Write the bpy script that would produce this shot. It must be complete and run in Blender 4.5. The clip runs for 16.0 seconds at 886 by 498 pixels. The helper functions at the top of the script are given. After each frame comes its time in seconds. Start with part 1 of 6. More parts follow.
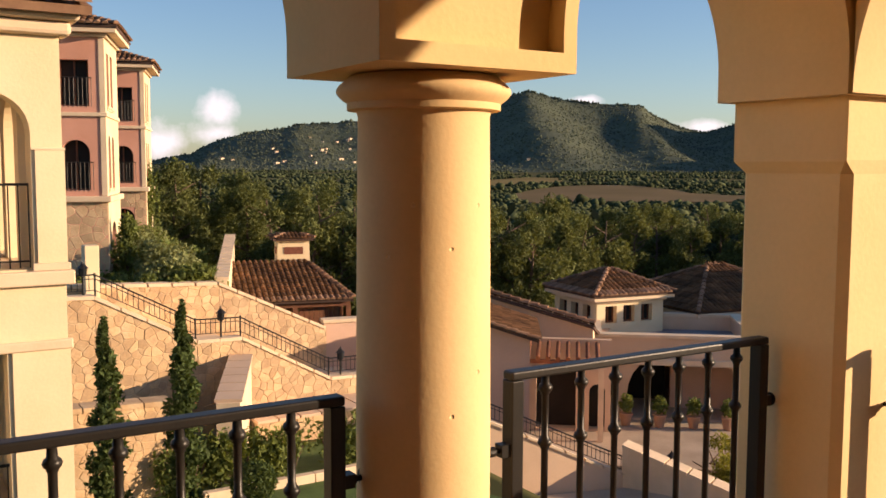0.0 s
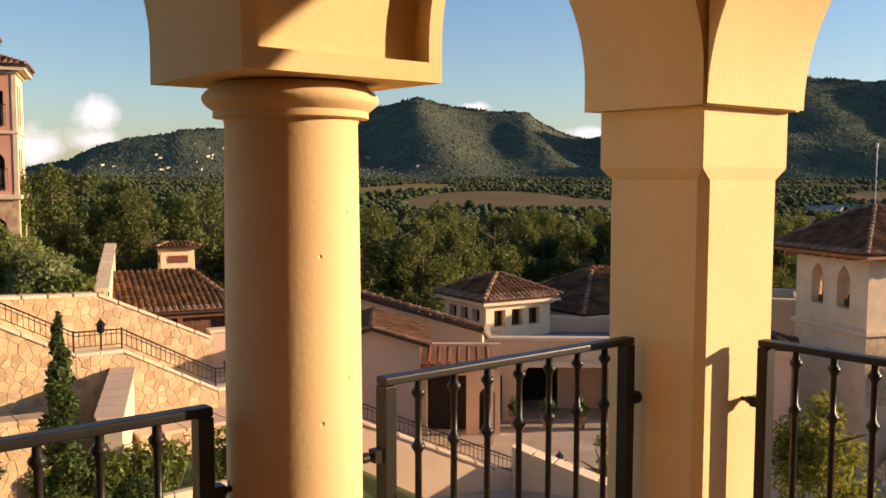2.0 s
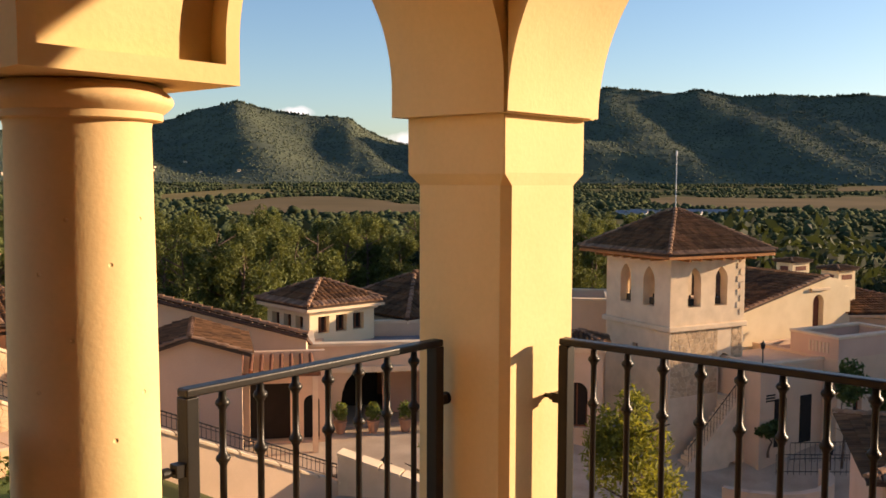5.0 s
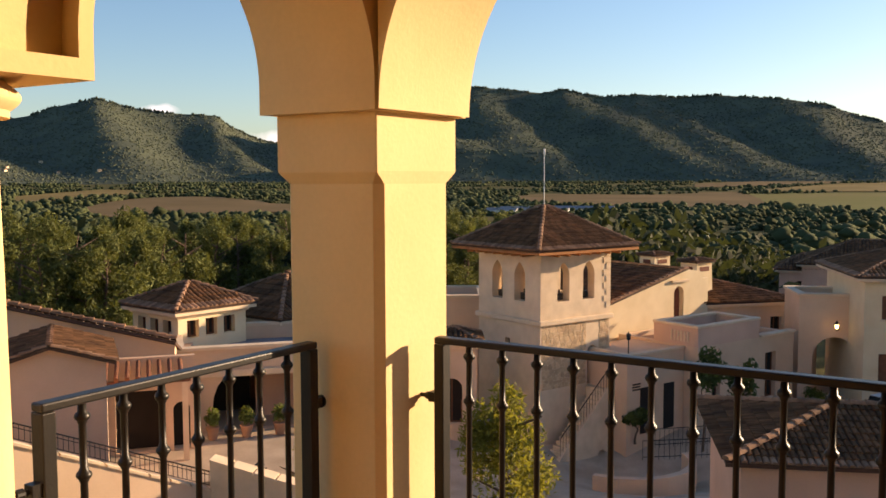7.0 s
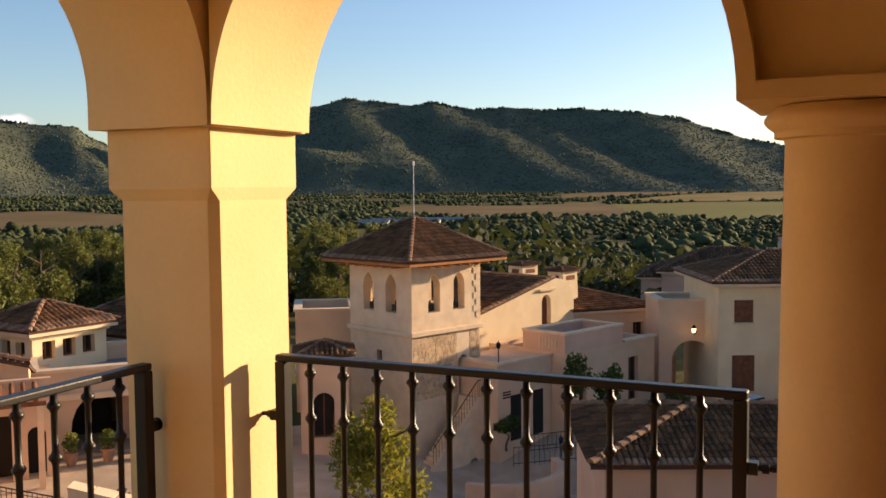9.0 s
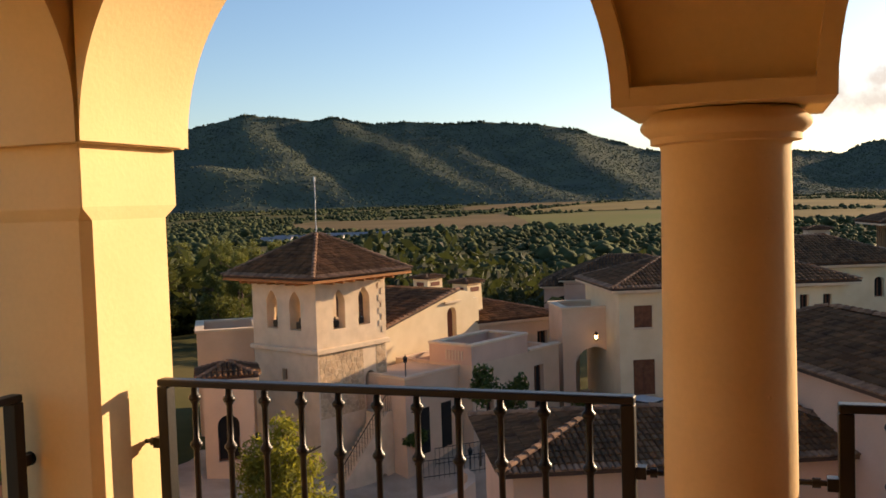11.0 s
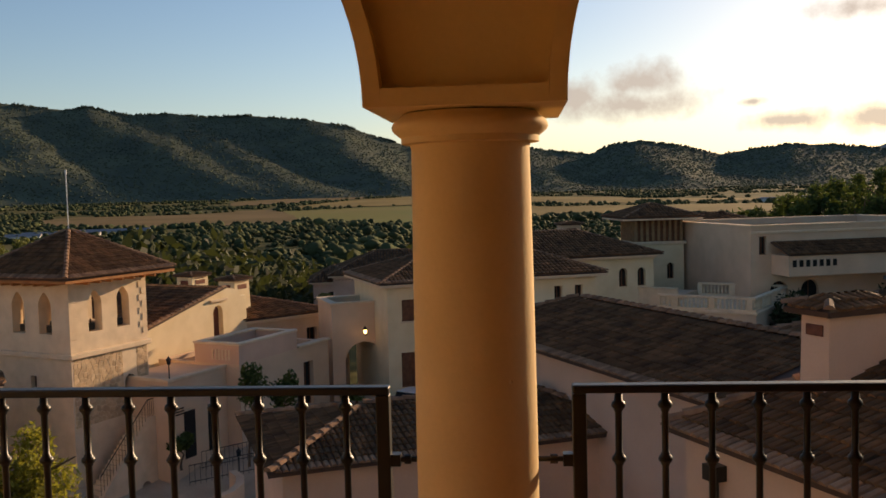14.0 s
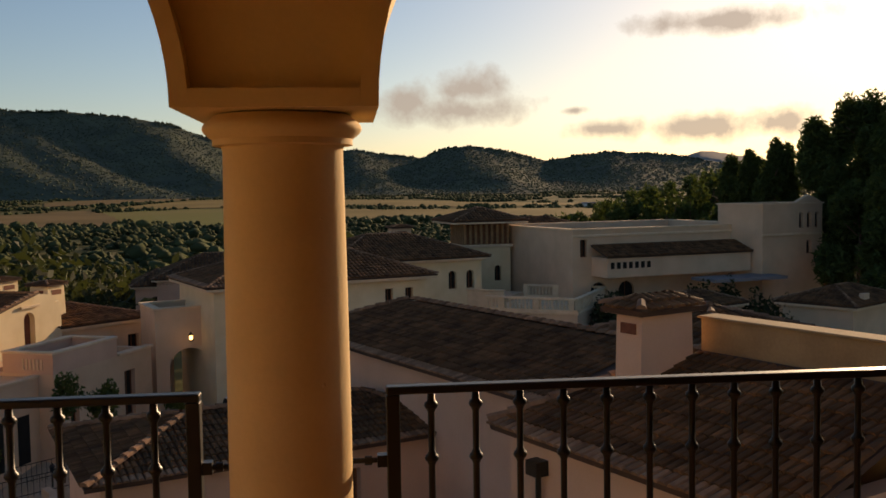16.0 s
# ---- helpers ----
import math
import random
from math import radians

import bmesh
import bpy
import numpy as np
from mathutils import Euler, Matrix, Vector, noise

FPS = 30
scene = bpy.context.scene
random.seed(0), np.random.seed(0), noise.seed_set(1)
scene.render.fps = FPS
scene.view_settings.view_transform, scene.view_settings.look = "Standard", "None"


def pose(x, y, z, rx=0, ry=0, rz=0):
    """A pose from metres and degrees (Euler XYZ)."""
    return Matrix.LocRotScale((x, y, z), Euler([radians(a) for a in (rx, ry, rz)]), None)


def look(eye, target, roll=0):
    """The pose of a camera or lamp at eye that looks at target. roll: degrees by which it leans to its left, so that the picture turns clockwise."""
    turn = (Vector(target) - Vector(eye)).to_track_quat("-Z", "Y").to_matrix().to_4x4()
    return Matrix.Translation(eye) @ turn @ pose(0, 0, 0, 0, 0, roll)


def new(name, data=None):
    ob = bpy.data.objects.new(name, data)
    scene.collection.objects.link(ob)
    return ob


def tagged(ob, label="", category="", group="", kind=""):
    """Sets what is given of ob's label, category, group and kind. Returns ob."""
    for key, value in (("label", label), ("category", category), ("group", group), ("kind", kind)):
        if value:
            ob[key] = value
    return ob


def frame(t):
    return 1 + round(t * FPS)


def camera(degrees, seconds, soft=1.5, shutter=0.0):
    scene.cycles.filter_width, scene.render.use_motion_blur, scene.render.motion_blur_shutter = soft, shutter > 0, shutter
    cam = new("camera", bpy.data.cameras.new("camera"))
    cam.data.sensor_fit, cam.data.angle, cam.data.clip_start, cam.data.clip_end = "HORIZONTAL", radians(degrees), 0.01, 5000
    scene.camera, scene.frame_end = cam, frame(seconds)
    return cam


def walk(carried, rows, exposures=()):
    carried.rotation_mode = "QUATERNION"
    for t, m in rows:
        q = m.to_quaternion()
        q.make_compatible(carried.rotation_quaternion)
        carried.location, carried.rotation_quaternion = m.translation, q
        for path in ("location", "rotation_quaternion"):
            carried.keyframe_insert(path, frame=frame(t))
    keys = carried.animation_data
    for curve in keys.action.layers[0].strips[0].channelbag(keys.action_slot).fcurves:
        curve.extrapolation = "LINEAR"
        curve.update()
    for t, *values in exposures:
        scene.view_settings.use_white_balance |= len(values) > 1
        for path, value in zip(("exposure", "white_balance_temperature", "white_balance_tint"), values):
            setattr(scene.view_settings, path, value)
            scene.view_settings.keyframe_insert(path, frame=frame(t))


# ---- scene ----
cam = camera(51.0, 16.0, soft=1.6)
PATH = [
    (0, (-0.118, 0.188, 1.507), (0.936, 1.879, 1.334), 0.2),
    (0.5, (-0.107, 0.172, 1.508), (0.995, 1.832, 1.34), 0.1),
    (1, (-0.103, 0.157, 1.509), (1.048, 1.784, 1.345), 0.2),
    (1.5, (-0.095, 0.15, 1.51), (1.103, 1.744, 1.35), 0.1),
    (2, (-0.089, 0.144, 1.51), (1.157, 1.7, 1.351), 0.1),
    (2.5, (-0.08, 0.138, 1.51), (1.213, 1.656, 1.352), 0.1),
    (3, (-0.074, 0.124, 1.511), (1.265, 1.601, 1.354), 0.1),
    (3.5, (-0.06, 0.115, 1.509), (1.324, 1.551, 1.354), 0.1),
    (4, (-0.056, 0.104, 1.51), (1.373, 1.495, 1.358), 0.1),
    (4.2, (-0.056, 0.096, 1.509), (1.391, 1.469, 1.36), 0.1),
    (6.5, (-0.036, 0.153, 1.51), (1.606, 1.285, 1.355), 0.1),
    (7, (-0.025, 0.134, 1.509), (1.655, 1.21, 1.359), -0.2),
    (7.5, (0.001, 0.115, 1.507), (1.716, 1.134, 1.364), -0.4),
    (8, (0.01, 0.088, 1.515), (1.759, 1.048, 1.377), -0.4),
    (8.5, (0.007, 0.057, 1.519), (1.789, 0.956, 1.388), -0.5),
    (9, (0.015, 0.037, 1.52), (1.827, 0.873, 1.394), -0.5),
    (9.2, (0.007, 0.026, 1.522), (1.83, 0.839, 1.398), -0.5),
    (11.3, (0.077, -0.008, 1.514), (1.971, 0.626, 1.41), -1.7),
    (11.5, (0.072, -0.023, 1.52), (1.967, 0.607, 1.408), -1.4),
    (12, (0.059, -0.003, 1.522), (1.974, 0.563, 1.413), -1.2),
    (12.5, (0.04, 0.0, 1.521), (1.978, 0.483, 1.411), -1.2),
    (13, (0.034, -0.007, 1.517), (1.993, 0.377, 1.403), -1.4),
    (13.5, (0.039, -0.029, 1.516), (2.016, 0.245, 1.397), -1.6),
    (14, (0.043, -0.04, 1.515), (2.033, 0.124, 1.392), -1.5),
    (14.5, (0.037, -0.046, 1.515), (2.033, 0.011, 1.391), -1.3),
    (15, (0.028, -0.065, 1.515), (2.023, -0.113, 1.391), -1.1),
    (15.5, (0.03, -0.08, 1.514), (2.022, -0.213, 1.39), -1.1),
    (16, (0.029, -0.086, 1.516), (2.015, -0.283, 1.392), -0.9),
]
walk(cam, [(t, look(eye, target, roll)) for t, eye, target, roll in PATH],
     [(0, 0.82, 6350, 21), (4, 1.05, 6550, 19), (9, 1.1, 6700, 19), (13, 0.78, 6850, 19), (16, 0.22, 7300, 20)])

# ---- light ----
SUN_AZ, SUN_EL = -34.2, 11.9  # degrees from +x, degrees over the horizon
sky_world = bpy.data.worlds.new("evening_sky")
scene.world = sky_world
sky_world.use_nodes = True
wt = sky_world.node_tree
background = wt.nodes["Background"]
background.inputs[1].default_value = 0.088
sky = wt.nodes.new("ShaderNodeTexSky")
sky.sky_type, sky.sun_disc = "NISHITA", False
sky.sun_elevation, sky.sun_rotation = radians(SUN_EL), radians(90 - SUN_AZ)
sky.air_density, sky.dust_density, sky.ozone_density = 1.0, 0.55, 2.6


def wmath(op, a, b=None, c=None):
    n = wt.nodes.new("ShaderNodeMath")
    n.operation = op
    for k, v in enumerate((a, b, c)):
        if v is None:
            continue
        if isinstance(v, (int, float)):
            n.inputs[k].default_value = v
        else:
            wt.links.new(v, n.inputs[k])
    return n.outputs[0]


# clouds: billows around a few places of the sky, by bearing and height
coord = wt.nodes.new("ShaderNodeTexCoord")
sep = wt.nodes.new("ShaderNodeSeparateXYZ")
wt.links.new(coord.outputs["Generated"], sep.inputs[0])
bearing = wmath("MULTIPLY", wmath("ARCTAN2", sep.outputs[1], sep.outputs[0]), 57.2958)
height = wmath("MULTIPLY", wmath("ARCSINE", sep.outputs[2]), 57.2958)
billow = wt.nodes.new("ShaderNodeTexNoise")
billow.inputs["Scale"].default_value, billow.inputs["Detail"].default_value, billow.inputs["Roughness"].default_value = 30.0, 8.0, 0.62
wt.links.new(coord.outputs["Generated"], billow.inputs["Vector"])
puff = wmath("SUBTRACT", billow.outputs["Fac"], 0.5)
CLOUDS = [(71.6, 3.4, 1.3, 1.25), (71.9, 2.0, 1.6, 0.8), (74.9, 1.5, 1.5, 1.35), (-6.6, 4.9, 5.6, 1.15), (-7.6, 6.3, 2.6, 1.5), (-3.6, 5.4, 1.8, 1.2), (-13.8, 4.75, 0.9, 0.3),
          (-16.0, 3.6, 3.2, 0.7), (-21.5, 3.6, 4.4, 1.1), (-25.5, 3.7, 2.6, 1.1), (-22.0, 9.6, 6.5, 0.8), (49.4, 4.1, 1.1, 0.35), (42.4, 2.5, 1.8, 0.5)]
cover = None
for az, el, wide, tall in CLOUDS:
    dx = wmath("DIVIDE", wmath("SUBTRACT", bearing, az), wide)
    dz = wmath("DIVIDE", wmath("SUBTRACT", height, el), tall)
    inside = wmath("SUBTRACT", 1.0, wmath("SQRT", wmath("ADD", wmath("MULTIPLY", dx, dx), wmath("MULTIPLY", dz, dz))))
    cover = inside if cover is None else wmath("SMOOTH_MAX", cover, inside, 0.25)
density = wmath("ADD", cover, wmath("MULTIPLY", puff, 1.7))
ramp = wt.nodes.new("ShaderNodeMapRange")
ramp.inputs["From Min"].default_value, ramp.inputs["From Max"].default_value = -0.08, 0.7
wt.links.new(density, ramp.inputs["Value"])
mix = wt.nodes.new("ShaderNodeMix")
mix.data_type = "RGBA"
# a thin veil over the sky round the sun
across = wmath("DIVIDE", wmath("SUBTRACT", bearing, -31.0), 17.0)
above = wmath("DIVIDE", height, 15.0)
veil = wmath("MULTIPLY", 0.6, wmath("EXPONENT", wmath("MULTIPLY", -1.0, wmath("ADD", wmath("MULTIPLY", across, across), wmath("MULTIPLY", above, above)))))
azure = wt.nodes.new("ShaderNodeHueSaturation")
azure.inputs["Saturation"].default_value, azure.inputs["Value"].default_value = 1.06, 1.06
wt.links.new(sky.outputs[0], azure.inputs["Color"])
hazy = wt.nodes.new("ShaderNodeMix")
hazy.data_type = "RGBA"
hazy.inputs["B"].default_value = (10.0, 8.6, 6.0, 1)
wt.links.new(veil, hazy.inputs["Factor"])
wt.links.new(azure.outputs[0], hazy.inputs["A"])
wt.links.new(wmath("MULTIPLY", ramp.outputs[0], 0.85), mix.inputs["Factor"])
wt.links.new(hazy.outputs["Result"], mix.inputs["A"])
tone = wt.nodes.new("ShaderNodeMix")
tone.data_type = "RGBA"
tone.inputs["A"].default_value, tone.inputs["B"].default_value = (4.3, 3.8, 3.2, 1), (7.6, 7.0, 6.8, 1)
wt.links.new(wmath("GREATER_THAN", bearing, 25.0), tone.inputs["Factor"])
wt.links.new(tone.outputs["Result"], mix.inputs["B"])
wt.links.new(mix.outputs["Result"], background.inputs[0])

sun = new("sun", bpy.data.lights.new("sun", "SUN"))
sun.data.energy, sun.data.angle, sun.data.color = 5.0, radians(0.6), (1.0, 0.745, 0.45)
sun.matrix_world = look((0, 0, 0), (-math.cos(radians(SUN_AZ)), -math.sin(radians(SUN_AZ)), -math.tan(radians(SUN_EL))))


# ---- materials ----
def material(name, base, second=None, rough=0.85, scale=3.0, fine=40.0, bump=0.15, metal=0.0, island=0.0, spread=0.0, spec=0.3, third=None):
    """A surface of two tones: broad stains, fine grain and relief; island or spread vary single pieces."""
    m = bpy.data.materials.new(name)
    m.use_nodes = True
    t = m.node_tree
    b = t.nodes["Principled BSDF"]
    b.inputs["Roughness"].default_value, b.inputs["Metallic"].default_value = rough, metal
    b.inputs["Specular IOR Level"].default_value = spec
    where = t.nodes.new("ShaderNodeNewGeometry")
    broad, grain = t.nodes.new("ShaderNodeTexNoise"), t.nodes.new("ShaderNodeTexNoise")
    for n, s, dt in ((broad, scale, 5.0), (grain, fine, 4.0)):
        n.inputs["Scale"].default_value, n.inputs["Detail"].default_value = s, dt
        t.links.new(where.outputs["Position"], n.inputs["Vector"])
    r = t.nodes.new("ShaderNodeValToRGB")
    second = second or tuple(c * 0.78 for c in base)
    r.color_ramp.elements[0].position, r.color_ramp.elements[0].color = 0.32, (*second, 1)
    r.color_ramp.elements[1].position, r.color_ramp.elements[1].color = 0.66, (*base, 1)
    if third:
        e = r.color_ramp.elements.new(0.5)
        e.color = (*third, 1)
    t.links.new(broad.outputs["Fac"], r.inputs[0])
    colour = r.outputs[0]
    hsv = t.nodes.new("ShaderNodeHueSaturation")
    t.links.new(colour, hsv.inputs["Color"])
    value = t.nodes.new("ShaderNodeMapRange")
    value.inputs["To Min"].default_value, value.inputs["To Max"].default_value = (0.86, 1.14) if bump > 0.2 else (0.95, 1.05)
    t.links.new(grain.outputs["Fac"], value.inputs["Value"])
    out = value.outputs[0]
    if island or spread:
        v2 = t.nodes.new("ShaderNodeMapRange")
        k = island or spread
        v2.inputs["To Min"].default_value, v2.inputs["To Max"].default_value = 1 - k, 1 + k
        if island:
            t.links.new(where.outputs["Random Per Island"], v2.inputs["Value"])
        else:
            t.links.new(t.nodes.new("ShaderNodeObjectInfo").outputs["Random"], v2.inputs["Value"])
        mul = t.nodes.new("ShaderNodeMath")
        mul.operation = "MULTIPLY"
        t.links.new(out, mul.inputs[0])
        t.links.new(v2.outputs[0], mul.inputs[1])
        out = mul.outputs[0]
    t.links.new(out, hsv.inputs["Value"])
    t.links.new(hsv.outputs[0], b.inputs["Base Color"])
    if bump:
        bp = t.nodes.new("ShaderNodeBump")
        bp.inputs["Strength"].default_value, bp.inputs["Distance"].default_value = bump, 0.02
        t.links.new(grain.outputs["Fac"], bp.inputs["Height"])
        t.links.new(bp.outputs[0], b.inputs["Normal"])
    return m


OCHRE = material("ochre_plaster", (0.77, 0.57, 0.29), (0.69, 0.50, 0.24), scale=1.6, fine=60, bump=0.05)
# weathered ochre, darkened further so the colour carries the parapet's shade
SHADED_OCHRE = material("shaded_weathered_ochre", (0.36, 0.25, 0.14), (0.25, 0.17, 0.095), spec=0.05, scale=1.2, fine=20, bump=0.25)
CAST = material("cast_stone", (0.77, 0.565, 0.30), (0.68, 0.48, 0.24), scale=2.2, fine=70, bump=0.05)
pit_tree = CAST.node_tree
cells = pit_tree.nodes.new("ShaderNodeTexVoronoi")
cells.inputs["Scale"].default_value = 26.0
pit_tree.links.new(pit_tree.nodes["Geometry"].outputs["Position"], cells.inputs["Vector"])
deep = pit_tree.nodes.new("ShaderNodeMapRange")
deep.inputs["From Min"].default_value, deep.inputs["From Max"].default_value = 0.06, 0.16
pit_tree.links.new(cells.outputs["Distance"], deep.inputs["Value"])
some = pit_tree.nodes.new("ShaderNodeSeparateColor")
pit_tree.links.new(cells.outputs["Color"], some.inputs[0])
few = pit_tree.nodes.new("ShaderNodeMath")
few.operation, few.inputs[1].default_value = "LESS_THAN", 0.88
pit_tree.links.new(some.outputs[0], few.inputs[0])
pits = pit_tree.nodes.new("ShaderNodeMath")
pits.operation = "MAXIMUM"
pit_tree.links.new(deep.outputs[0], pits.inputs[0])
pit_tree.links.new(few.outputs[0], pits.inputs[1])
pit_bump = pit_tree.nodes.new("ShaderNodeBump")
pit_bump.inputs["Strength"].default_value, pit_bump.inputs["Distance"].default_value = 0.8, 0.004
pit_tree.links.new(pits.outputs[0], pit_bump.inputs["Height"])
pit_tree.links.new(pit_tree.nodes["Bump"].outputs[0], pit_bump.inputs["Normal"])
pit_tree.links.new(pit_bump.outputs[0], pit_tree.nodes["Principled BSDF"].inputs["Normal"])
CREAM = material("cream_plaster", (0.76, 0.62, 0.40), (0.68, 0.54, 0.33), scale=0.8, fine=30, bump=0.1)
PALE = material("pale_pink_plaster", (0.68, 0.49, 0.335), (0.58, 0.41, 0.275), scale=0.6, fine=20, bump=0.1)
PINK = material("salmon_plaster", (0.66, 0.34, 0.24), (0.57, 0.28, 0.19), scale=0.6, fine=20, bump=0.1)
ROSE = material("rose_plaster", (0.66, 0.44, 0.32), (0.57, 0.37, 0.265), scale=0.6, fine=20, bump=0.1)
TRIM = material("limestone_trim", (0.74, 0.575, 0.39), (0.63, 0.48, 0.32), scale=1.5, fine=40, bump=0.12)
RUBBLE = material("rubble_stone", (0.58, 0.42, 0.25), (0.46, 0.31, 0.18), scale=2.0, fine=16, bump=0.5, spread=0.22, third=(0.55, 0.37, 0.2))
RUBBLE_FAR = material("rubble_stone_joined", (0.58, 0.42, 0.25), (0.46, 0.31, 0.18), scale=2.0, fine=16, bump=0.5, island=0.22)
MORTAR = material("lime_mortar", (0.58, 0.43, 0.26), scale=3, fine=40, bump=0.3)
TILE = material("clay_tile", (0.195, 0.096, 0.046), (0.085, 0.047, 0.027), spec=0.06, scale=1.3, fine=14, bump=0.3, island=0.3, third=(0.135, 0.07, 0.034))
# eave tiles toned lighter than TILE, sunlight on their ends put into the colour
TILE_ONE = material("sunlit_tile_piece", (0.33, 0.195, 0.115), (0.2, 0.115, 0.07), spec=0.1, scale=3, fine=14, bump=0.3, spread=0.3)
RIDGE = material("ridge_tile", (0.29, 0.17, 0.1), (0.17, 0.095, 0.06), spec=0.1, scale=3, fine=14, bump=0.3, island=0.3)
DECK = material("roof_deck", (0.10, 0.06, 0.045), scale=2, fine=20)
IRON = material("wrought_iron", (0.014, 0.013, 0.012), (0.02, 0.017, 0.014), rough=0.4, scale=12, fine=160, bump=0.06, metal=0.0, spec=0.3)
WOOD = material("stained_timber", (0.20, 0.085, 0.04), (0.13, 0.05, 0.025), rough=0.7, scale=4, fine=50, bump=0.3)
LATTICE = material("weathered_timber", (0.36, 0.22, 0.11), (0.27, 0.16, 0.08), rough=0.8, scale=3, fine=40, bump=0.3)
# near-black tone that paints the shade inside openings
DARK = material("interior_shade", (0.02, 0.016, 0.013), scale=2, fine=10)
PAVING = material("stone_paving", (0.50, 0.39, 0.28), (0.38, 0.29, 0.2), scale=0.7, fine=12, bump=0.25)
GREY_ROOF = material("grey_flat_roof", (0.26, 0.25, 0.26), (0.2, 0.19, 0.2), scale=0.8, fine=25, bump=0.15)
TERRACOTTA = material("terracotta_floor", (0.42, 0.24, 0.15), (0.33, 0.18, 0.11), rough=0.7, scale=2, fine=30, spread=0.12)
LAWN = material("lawn", (0.10, 0.15, 0.035), (0.06, 0.10, 0.022), scale=2, fine=60, bump=0.6)
BARK = material("bark", (0.16, 0.105, 0.07), (0.09, 0.06, 0.04), scale=4, fine=30, bump=0.6)
WHITE_PAINT = material("white_paint", (0.72, 0.72, 0.70), rough=0.35, scale=2, fine=30, bump=0.0, spec=0.5)
RUBBER = material("rubber", (0.03, 0.03, 0.03), rough=0.9)
SOFFIT = material("orange_timber_soffit", (0.42, 0.18, 0.06), (0.33, 0.13, 0.04), scale=3, fine=40, bump=0.2)
RUST = material("rust_vent", (0.20, 0.075, 0.045), (0.14, 0.05, 0.03), scale=6, fine=60)


def leaf_material(name, base, second, light=0.25):
    m = material(name, base, second, rough=0.75, scale=0.6, fine=4, bump=0, island=0.45, spec=0.2)
    t = m.node_tree
    b = t.nodes["Principled BSDF"]
    trans = t.nodes.new("ShaderNodeBsdfTranslucent")
    trans.inputs[0].default_value = (base[0] * 1.6, base[1] * 1.5, base[2] * 0.8, 1)
    add = t.nodes.new("ShaderNodeMixShader")
    add.inputs[0].default_value = light
    t.links.new(b.outputs[0], add.inputs[1])
    t.links.new(trans.outputs[0], add.inputs[2])
    t.links.new(add.outputs[0], t.nodes["Material Output"].inputs[0])
    return m


PINE = leaf_material("pine_needles", (0.13, 0.145, 0.045), (0.075, 0.092, 0.03))
SCRUB = leaf_material("valley_scrub", (0.04, 0.05, 0.021), (0.023, 0.031, 0.014))
CYPRESS = leaf_material("cypress_leaves", (0.07, 0.10, 0.03), (0.045, 0.07, 0.02))
SHRUB = leaf_material("shrub_leaves", (0.15, 0.18, 0.045), (0.085, 0.115, 0.03))
SILVER = leaf_material("silvery_shrub_leaves", (0.22, 0.24, 0.1), (0.13, 0.155, 0.06))
FRESH = leaf_material("sunlit_pine_needles", (0.20, 0.2, 0.035), (0.11, 0.13, 0.03), 0.4)
glass = bpy.data.materials.new("window_glass")
glass.use_nodes = True
glass.node_tree.nodes["Principled BSDF"].inputs["Base Color"].default_value = (0.02, 0.022, 0.025, 1)
glass.node_tree.nodes["Principled BSDF"].inputs["Roughness"].default_value = 0.08
lamp_glow = bpy.data.materials.new("lit_lantern_glass")
lamp_glow.use_nodes = True
lamp_glow.node_tree.nodes["Principled BSDF"].inputs["Emission Color"].default_value = (1.0, 0.62, 0.2, 1)
lamp_glow.node_tree.nodes["Principled BSDF"].inputs["Emission Strength"].default_value = 4.0


# ---- helpers of this scene ----
def part(name, bm, mat, parent=None, label=""):
    me = bpy.data.meshes.new(name)
    bm.to_mesh(me)
    bm.free()
    me.materials.append(mat)
    ob = new(name, me)
    if parent is not None:
        ob.parent = parent
    if label:
        ob["label"] = label
    return ob


def raw(name, verts, faces, mat, parent=None, label="", smooth=False):
    me = bpy.data.meshes.new(name)
    me.from_pydata(verts, [], faces)
    me.materials.append(mat)
    if smooth:
        me.shade_smooth()
    ob = new(name, me)
    if parent is not None:
        ob.parent = parent
    if label:
        ob["label"] = label
    return ob


def thing(name, m, label, category, group="", kind=""):
    ob = new(name)
    ob.empty_display_size = 0.2
    ob.matrix_basis = m
    return tagged(ob, label, category, group, kind)


def box(bm, x0, x1, y0, y1, z0, z1, bevel=0.0):
    r = bmesh.ops.create_cube(bm, size=1)
    bmesh.ops.transform(bm, matrix=Matrix.Translation(((x0 + x1) / 2, (y0 + y1) / 2, (z0 + z1) / 2)) @ Matrix.Diagonal((x1 - x0, y1 - y0, z1 - z0, 1)), verts=r["verts"])
    if bevel:
        edges = list({e for v in r["verts"] for e in v.link_edges})
        bmesh.ops.bevel(bm, geom=edges, offset=bevel, segments=2, affect="EDGES", profile=0.5)
    return bm


def boxed(x0, x1, y0, y1, z0, z1, bevel=0.0):
    return box(bmesh.new(), x0, x1, y0, y1, z0, z1, bevel)


def rod(bm, a, b, r, segments=8):
    a, b = Vector(a), Vector(b)
    bmesh.ops.create_cone(bm, cap_ends=True, segments=segments, radius1=r, radius2=r, depth=(b - a).length,
                          matrix=Matrix.Translation((a + b) / 2) @ (b - a).to_track_quat("Z", "Y").to_matrix().to_4x4())
    return bm


